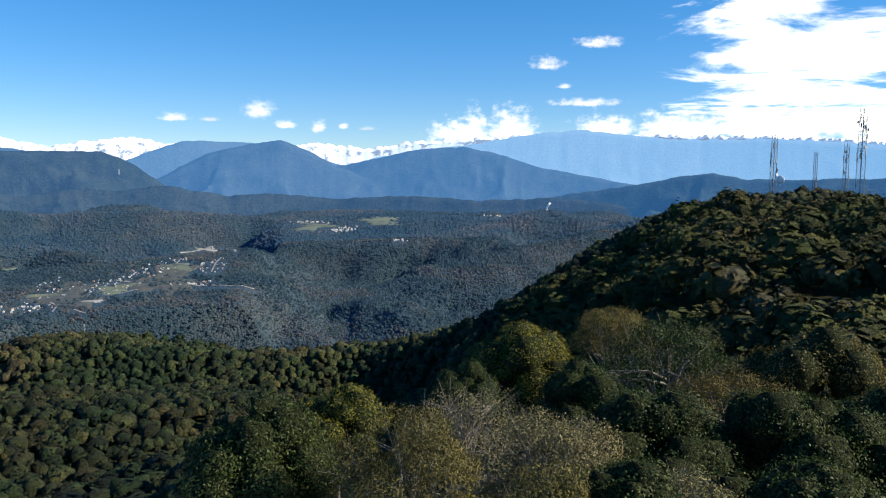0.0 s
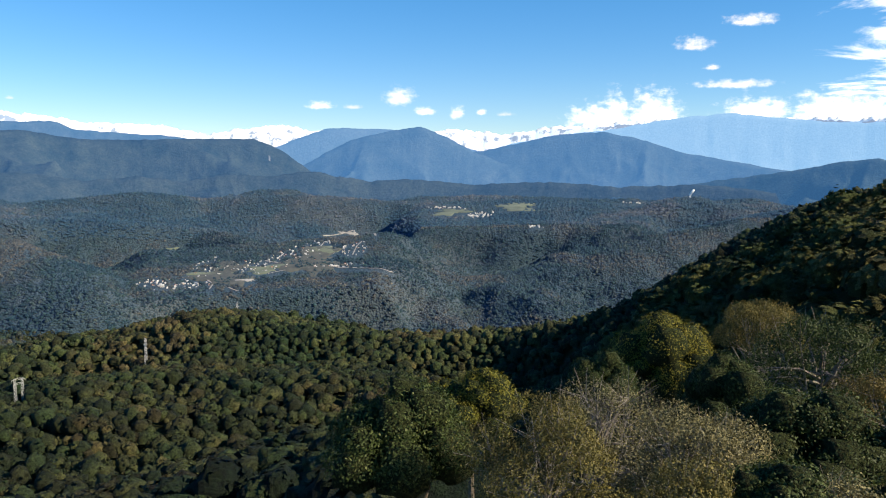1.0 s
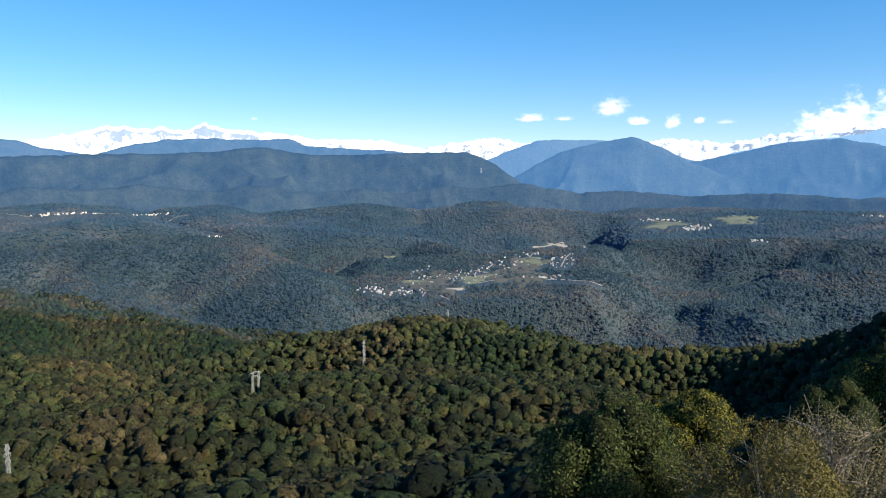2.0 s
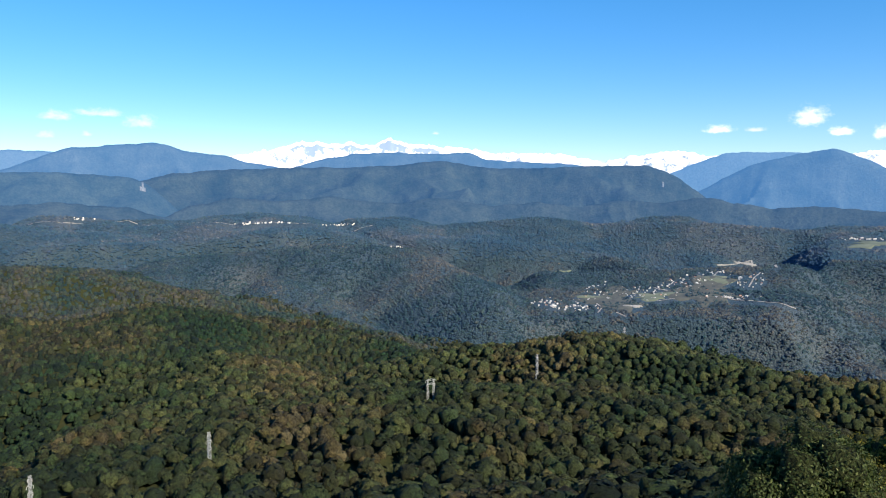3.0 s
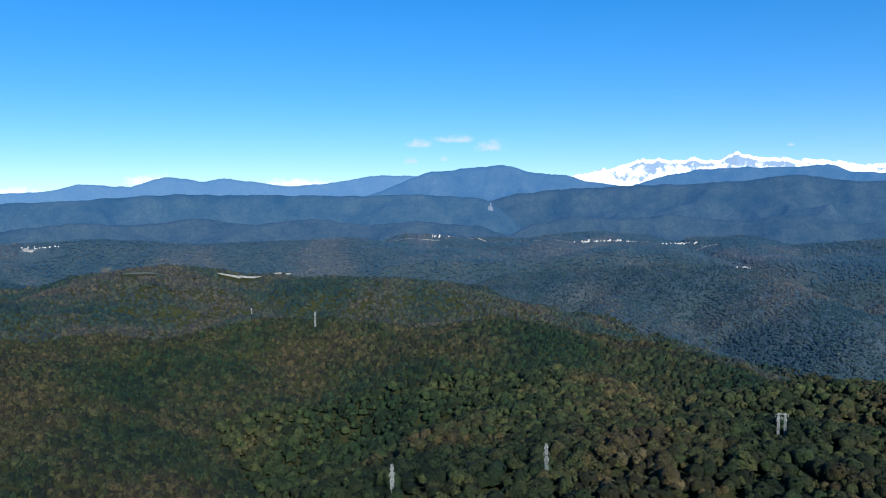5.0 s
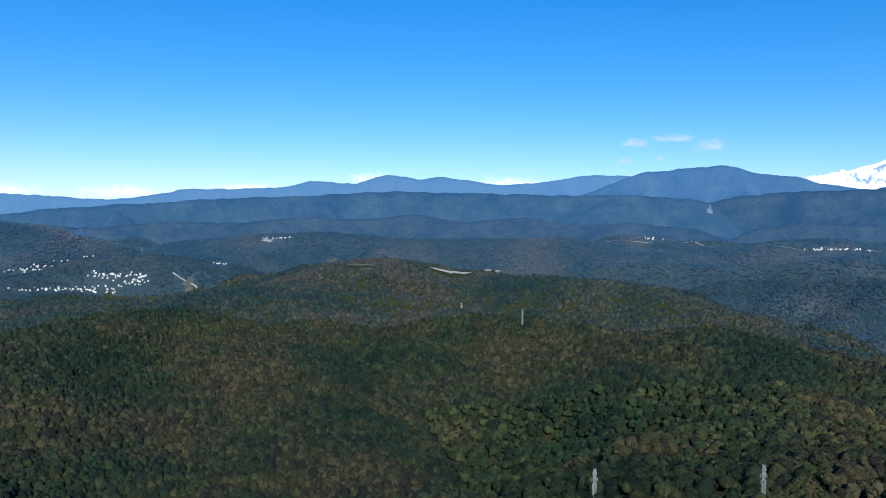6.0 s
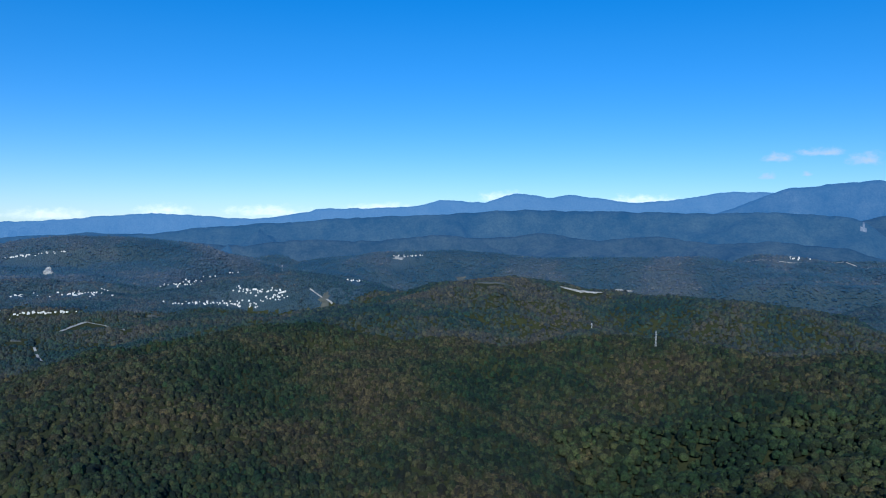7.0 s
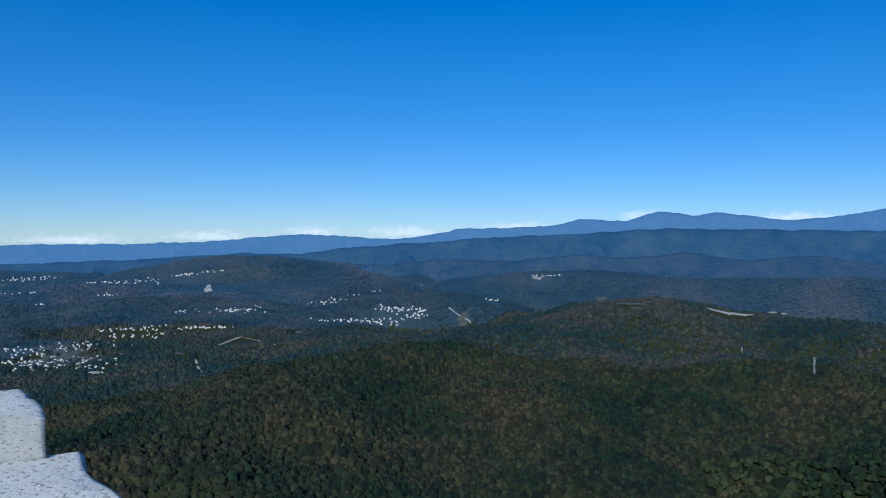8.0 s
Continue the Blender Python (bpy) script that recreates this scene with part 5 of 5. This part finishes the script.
for k, (label, material, b, a, long, wide, turn) in enumerate([
        ("brown-grey open ground round the houses", SCRUB, 25.5, -8.0, 170, 200, 0), ("brown-grey open ground round the houses", SCRUB, 19.3, -7.0, 190, 230, 10),
        ("grey open ground of the suburb", SCRUB, 123.5, -7.9, 200, 150, 0), ("dry bank below the suburb", EARTH, 121.5, -9.0, 22, 16, 0), ("bare bank by the dirt road", SCRUB, 107.6, -6.8, 40, 25, 0),
        ("bare strip on the long hill's crest", EARTH, 74.5, -4.9, 70, 14, 5),
        ("pale green meadow by the village", FIELD, 22.5, -7.6, 120, 60, 0), ("olive meadow among the houses", FIELD, 18.5, -6.3, 110, 60, 10), ("olive meadow among the houses", FIELD, 26.5, -7.9, 90, 40, 0),
        ("long pale green field on the plain", FIELD, -0.6, -2.35, 260, 230, 0), ("pale green field on the plain", FIELD, 4.5, -3.0, 200, 170, 0), ("dry field beside the village", FIELD, 9.0, -3.5, 150, 110, 0),
        ("bare quarry floor", EARTH, 90.6, -2.75, 34, 30, 20), ("pale bare clearing on the hill", EARTH, 77.0, -5.0, 80, 16, 0), ("dry clearing on the hilltop", SCRUB, 83.5, -4.5, 60, 30, 0),
        ("brown cut slope with a track", SCRUB, 96.0, -5.8, 34, 50, 0), ("dry clearing on the hilltop", SCRUB, 86.0, -4.2, 40, 25, 0), ("pale bank on the far slope", SCRUB, 116.2, -8.0, 20, 14, 0),
        ("pale earth in the village", EARTH, 24.0, -8.4, 40, 25, 0), ("pale earth in the village", EARTH, 16.5, -5.1, 70, 20, 0), ("pale clearing in the woods", FIELD, 29.0, -6.1, 40, 14, 0)]):
    patch("clearing" if material is not FIELD else "meadow", label, material, b, a, long, wide, turn, 40 + k, "clearing" if material is not FIELD else "field")
for label, points, wide in [
        ("pale village street", [(22.4, -8.0), (20.0, -7.6), (18.0, -7.45), (17.1, -7.66), (13.3, -8.0)], 3.2), ("pale dirt road round the village top", [(18.4, -5.3), (16.2, -4.9), (14.6, -5.3)], 5.0),
        ("short pale village street", [(22.6, -7.05), (21.5, -7.25)], 5.0), ("winding dirt track on the slope", [(27.4, -8.2), (26.7, -8.29), (26.2, -8.59), (26.5, -9.0)], 3.0),
        ("pale village track", [(25.2, -8.9), (24.5, -9.2)], 3.5), ("steep village track", [(19.4, -6.3), (18.6, -6.05), (18.3, -5.7)], 3.0), ("village lane", [(16.3, -6.7), (16.0, -6.1), (15.6, -5.7)], 3.0),
        ("broad pale dirt road on the far slope", [(113.6, -7.6), (112.6, -7.2), (112.0, -7.0)], 7.0), ("pale track on the far slope", [(112.0, -7.0), (110.8, -7.3), (109.6, -7.7)], 2.5),
        ("pale footpath on the far slope", [(115.1, -8.5), (115.0, -8.8), (114.6, -9.4)], 3.5), ("straight cut track on the brown slope", [(97.0, -5.0), (96.2, -5.6), (95.4, -6.2)], 4.0),
        ("valley road", [(66, -2.6), (60, -2.4), (54, -2.6), (48, -2.7), (43, -2.8)], 5.0)]:
    track("dirt_road", label, EARTH, points, wide)

# A pale rock above the far town, and a mast on the hill before it.
ROCK = plain("pale_grey_rock", (0.3, 0.3, 0.3), 0.95, grain=0.12, spread=0.5)
x, y, z = seen_at(114.2, -3.75)
bm = bmesh.new()
bmesh.ops.create_icosphere(bm, subdivisions=4, radius=1.0)
for v in bm.verts:
    up = max(v.co.z, -0.3)
    wide = (1 - max(up, 0)) ** 0.7 + 0.08
    side = Vector((v.co.x, v.co.y, 0)).normalized() if abs(v.co.z) < 0.999 else Vector((0, 0, 0))
    v.co = side * wide * 15 + Vector((0, 0, up * 19))
    v.co += noise.noise_vector(v.co * 0.12) * 6 + noise.noise_vector(v.co * 0.4) * 2.5
me = bpy.data.meshes.new("rock_outcrop")
bm.to_mesh(me)
bm.free()
me.materials.append(ROCK)
stand_at(tagged(new("rock_outcrop", me), "pale pointed rock outcrop above the far town", "rock"), x, y, z - 3)
x, y, z = seen_at(99.0, -3.75)
stand_at(lattice_mast("slender lattice mast on the hill before the far town", 22.0, 1.3, 2), x, y, z)

# ---- woods of the valley, open round the houses ----
def built_over(x, y):
    cell = 8.0
    used = set()
    for px, py, reach in built_up:
        d = math.hypot(px, py)
        for step in np.arange(0.0, reach, 8.0):        # and some open ground on the near side
            qx, qy = px * (1 - step / d), py * (1 - step / d)
            used.add((int(qx // cell), int(qy // cell)))
    return np.array([(int(p // cell), int(q // cell)) in used for p, q in zip(x, y)])


def off_the_open(x, y, r, b):
    return open_to_roof(x, y, r, b) & ~built_over(x, y)


def spur_off_the_open(x, y, r, b):
    return on_open_spur(x, y, r, b) & ~built_over(x, y)


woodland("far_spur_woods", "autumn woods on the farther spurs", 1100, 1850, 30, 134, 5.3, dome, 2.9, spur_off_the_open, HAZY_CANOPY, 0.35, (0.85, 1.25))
woodland("valley_woods", "haze-blue woods covering the folded valley", 1150, 2100, -32, 130, 4.7, tuft, 2.6, off_the_open, VALLEY_CANOPY, 0.1, (0.9, 1.3))
woodland("far_valley_woods", "haze-blue woods covering the far valley hills", 2100, 3000, -32, 130, 6.8, tuft, 3.7, off_the_open, FAR_CANOPY, 0.1, (0.75, 1.1))

# ---- the tower's roof ----
LIMESTONE, ln, ll, lb = shader("white_limestone", 0.9, 0.2)
lp = place_node(ln, ll)
lc = ramp(ln, ll, noise_node(ln, ll, lp, 9, 6, 0.65), [(0.28, (0.7, 0.68, 0.62)), (0.48, (0.88, 0.86, 0.8)), (0.75, (0.94, 0.93, 0.88))])
stretch = ln.new("ShaderNodeMapping")
stretch.inputs["Scale"].default_value = (70, 70, 230)
ll.new(lp, stretch.inputs["Vector"])
pits = ramp(ln, ll, noise_node(ln, ll, stretch.outputs[0], 1.0, 3, 0.5), [(0.34, (0.45, 0.44, 0.42)), (0.42, (1, 1, 1))])
ll.new(mix(ln, ll, 1.0, lc, pits, "MULTIPLY"), lb.inputs["Base Color"])
bump(ln, ll, lb, noise_node(ln, ll, stretch.outputs[0], 1.6, 6, 0.65), 0.9, 0.02)

OUT = 42.0          # bearing that the parapet faces


def stone(name, parent, u0, u1, v0, v1, z0, z1, seed, rough=0.014):
    """A rough-hewn block with broken edges; u runs along the parapet, v outwards."""
    bm = bmesh.new()
    bmesh.ops.create_cube(bm, size=1)
    for v in bm.verts:
        v.co = Vector((u0 + (v.co.x + 0.5) * (u1 - u0), v0 + (v.co.y + 0.5) * (v1 - v0), z0 + (v.co.z + 0.5) * (z1 - z0)))
    bmesh.ops.bevel(bm, geom=bm.edges[:] + bm.verts[:], offset=0.017, segments=2, affect="EDGES", profile=0.6)
    bmesh.ops.subdivide_edges(bm, edges=[e for e in bm.edges if e.calc_length() > 0.09], cuts=9, use_grid_fill=True)
    for v in bm.verts:
        v.co += noise.noise_vector(v.co * 5 + Vector((seed, 0, 0))) * rough * 1.6 + noise.noise_vector(v.co * 17 + Vector((0, seed, 0))) * rough * 0.7
    for f in bm.faces:
        f.smooth = True
    ob = part(name, bm, LIMESTONE, parent)
    return ob


tower = new("stone_tower")
tower.matrix_world = pose(0, 0, 0, 0, 0, OUT + 180)   # x runs along the parapet, -y outwards
TOP = EYE - 0.572
for x0, x1, y0, y1 in ((-3.4, 4.6, -0.55, 0.0), (-3.4, 4.6, 6.0, 6.55), (-3.4, -2.85, 0.0, 6.0), (4.05, 4.6, 0.0, 6.0)):
    bm = bmesh.new()
    box(bm, x0, x1, y0, y1, -3.0, TOP - 0.21)
    part("wall", bm, LIMESTONE, tower)
bm = bmesh.new()
box(bm, -2.85, 4.05, 0.0, 6.0, EYE - 1.95, EYE - 1.7)
part("roof_deck", bm, LIMESTONE, tower)
gen = np.random.default_rng(3)
u = -3.4
while u < 2.0:
    end = 2.68 if u > 1.0 else u + gen.uniform(0.75, 1.1)
    stone("coping_stone", tower, u, end - 0.012, -0.635, -0.1, TOP - 0.2, TOP, seed=u * 3.7)
    u = end
stone("merlon_stone", tower, 2.69, 3.72, -0.555, -0.08, TOP - 0.2, TOP - 0.004, seed=31)
stone("merlon_stone", tower, 2.6, 3.06, -0.555, -0.1, TOP - 0.004, TOP + 0.118, seed=41, rough=0.018)
stone("merlon_stone", tower, 3.74, 4.6, -0.45, -0.1, TOP - 0.2, TOP + 0.14, seed=61)
tagged(tower, "white limestone tower with a rough-hewn battlement parapet", "tower")


PUFFS = crown_protos(2, 8, 91, 0.5)
# A thread of bonfire smoke over the valley.
SMOKE = plain("white_smoke", (0.8, 0.82, 0.85), 1.0, grain=0.1, spread=0.1)
x, y, z = seen_at(-7.9, -2.2)
verts, faces, at = [], [], 0
gen = np.random.default_rng(77)
for k in range(26):
    t = k / 25
    pv, pf = PUFFS[k % len(PUFFS)]
    s = 1.0 + 2.2 * t
    verts.append(pv * s + np.array([x + 10 * t * t + gen.normal(0, 1), y + gen.normal(0, 1), z + 2 + 22 * t]))
    faces.append(pf + at)
    at += len(pv)
me = bpy.data.meshes.new("smoke")
fill(me, np.concatenate(verts), np.concatenate(faces))
me.materials.append(SMOKE)
me.polygons.foreach_set("use_smooth", np.full(len(me.polygons), True))
tagged(new("smoke", me), "white plume of bonfire smoke over the valley", "smoke", kind="stuff")
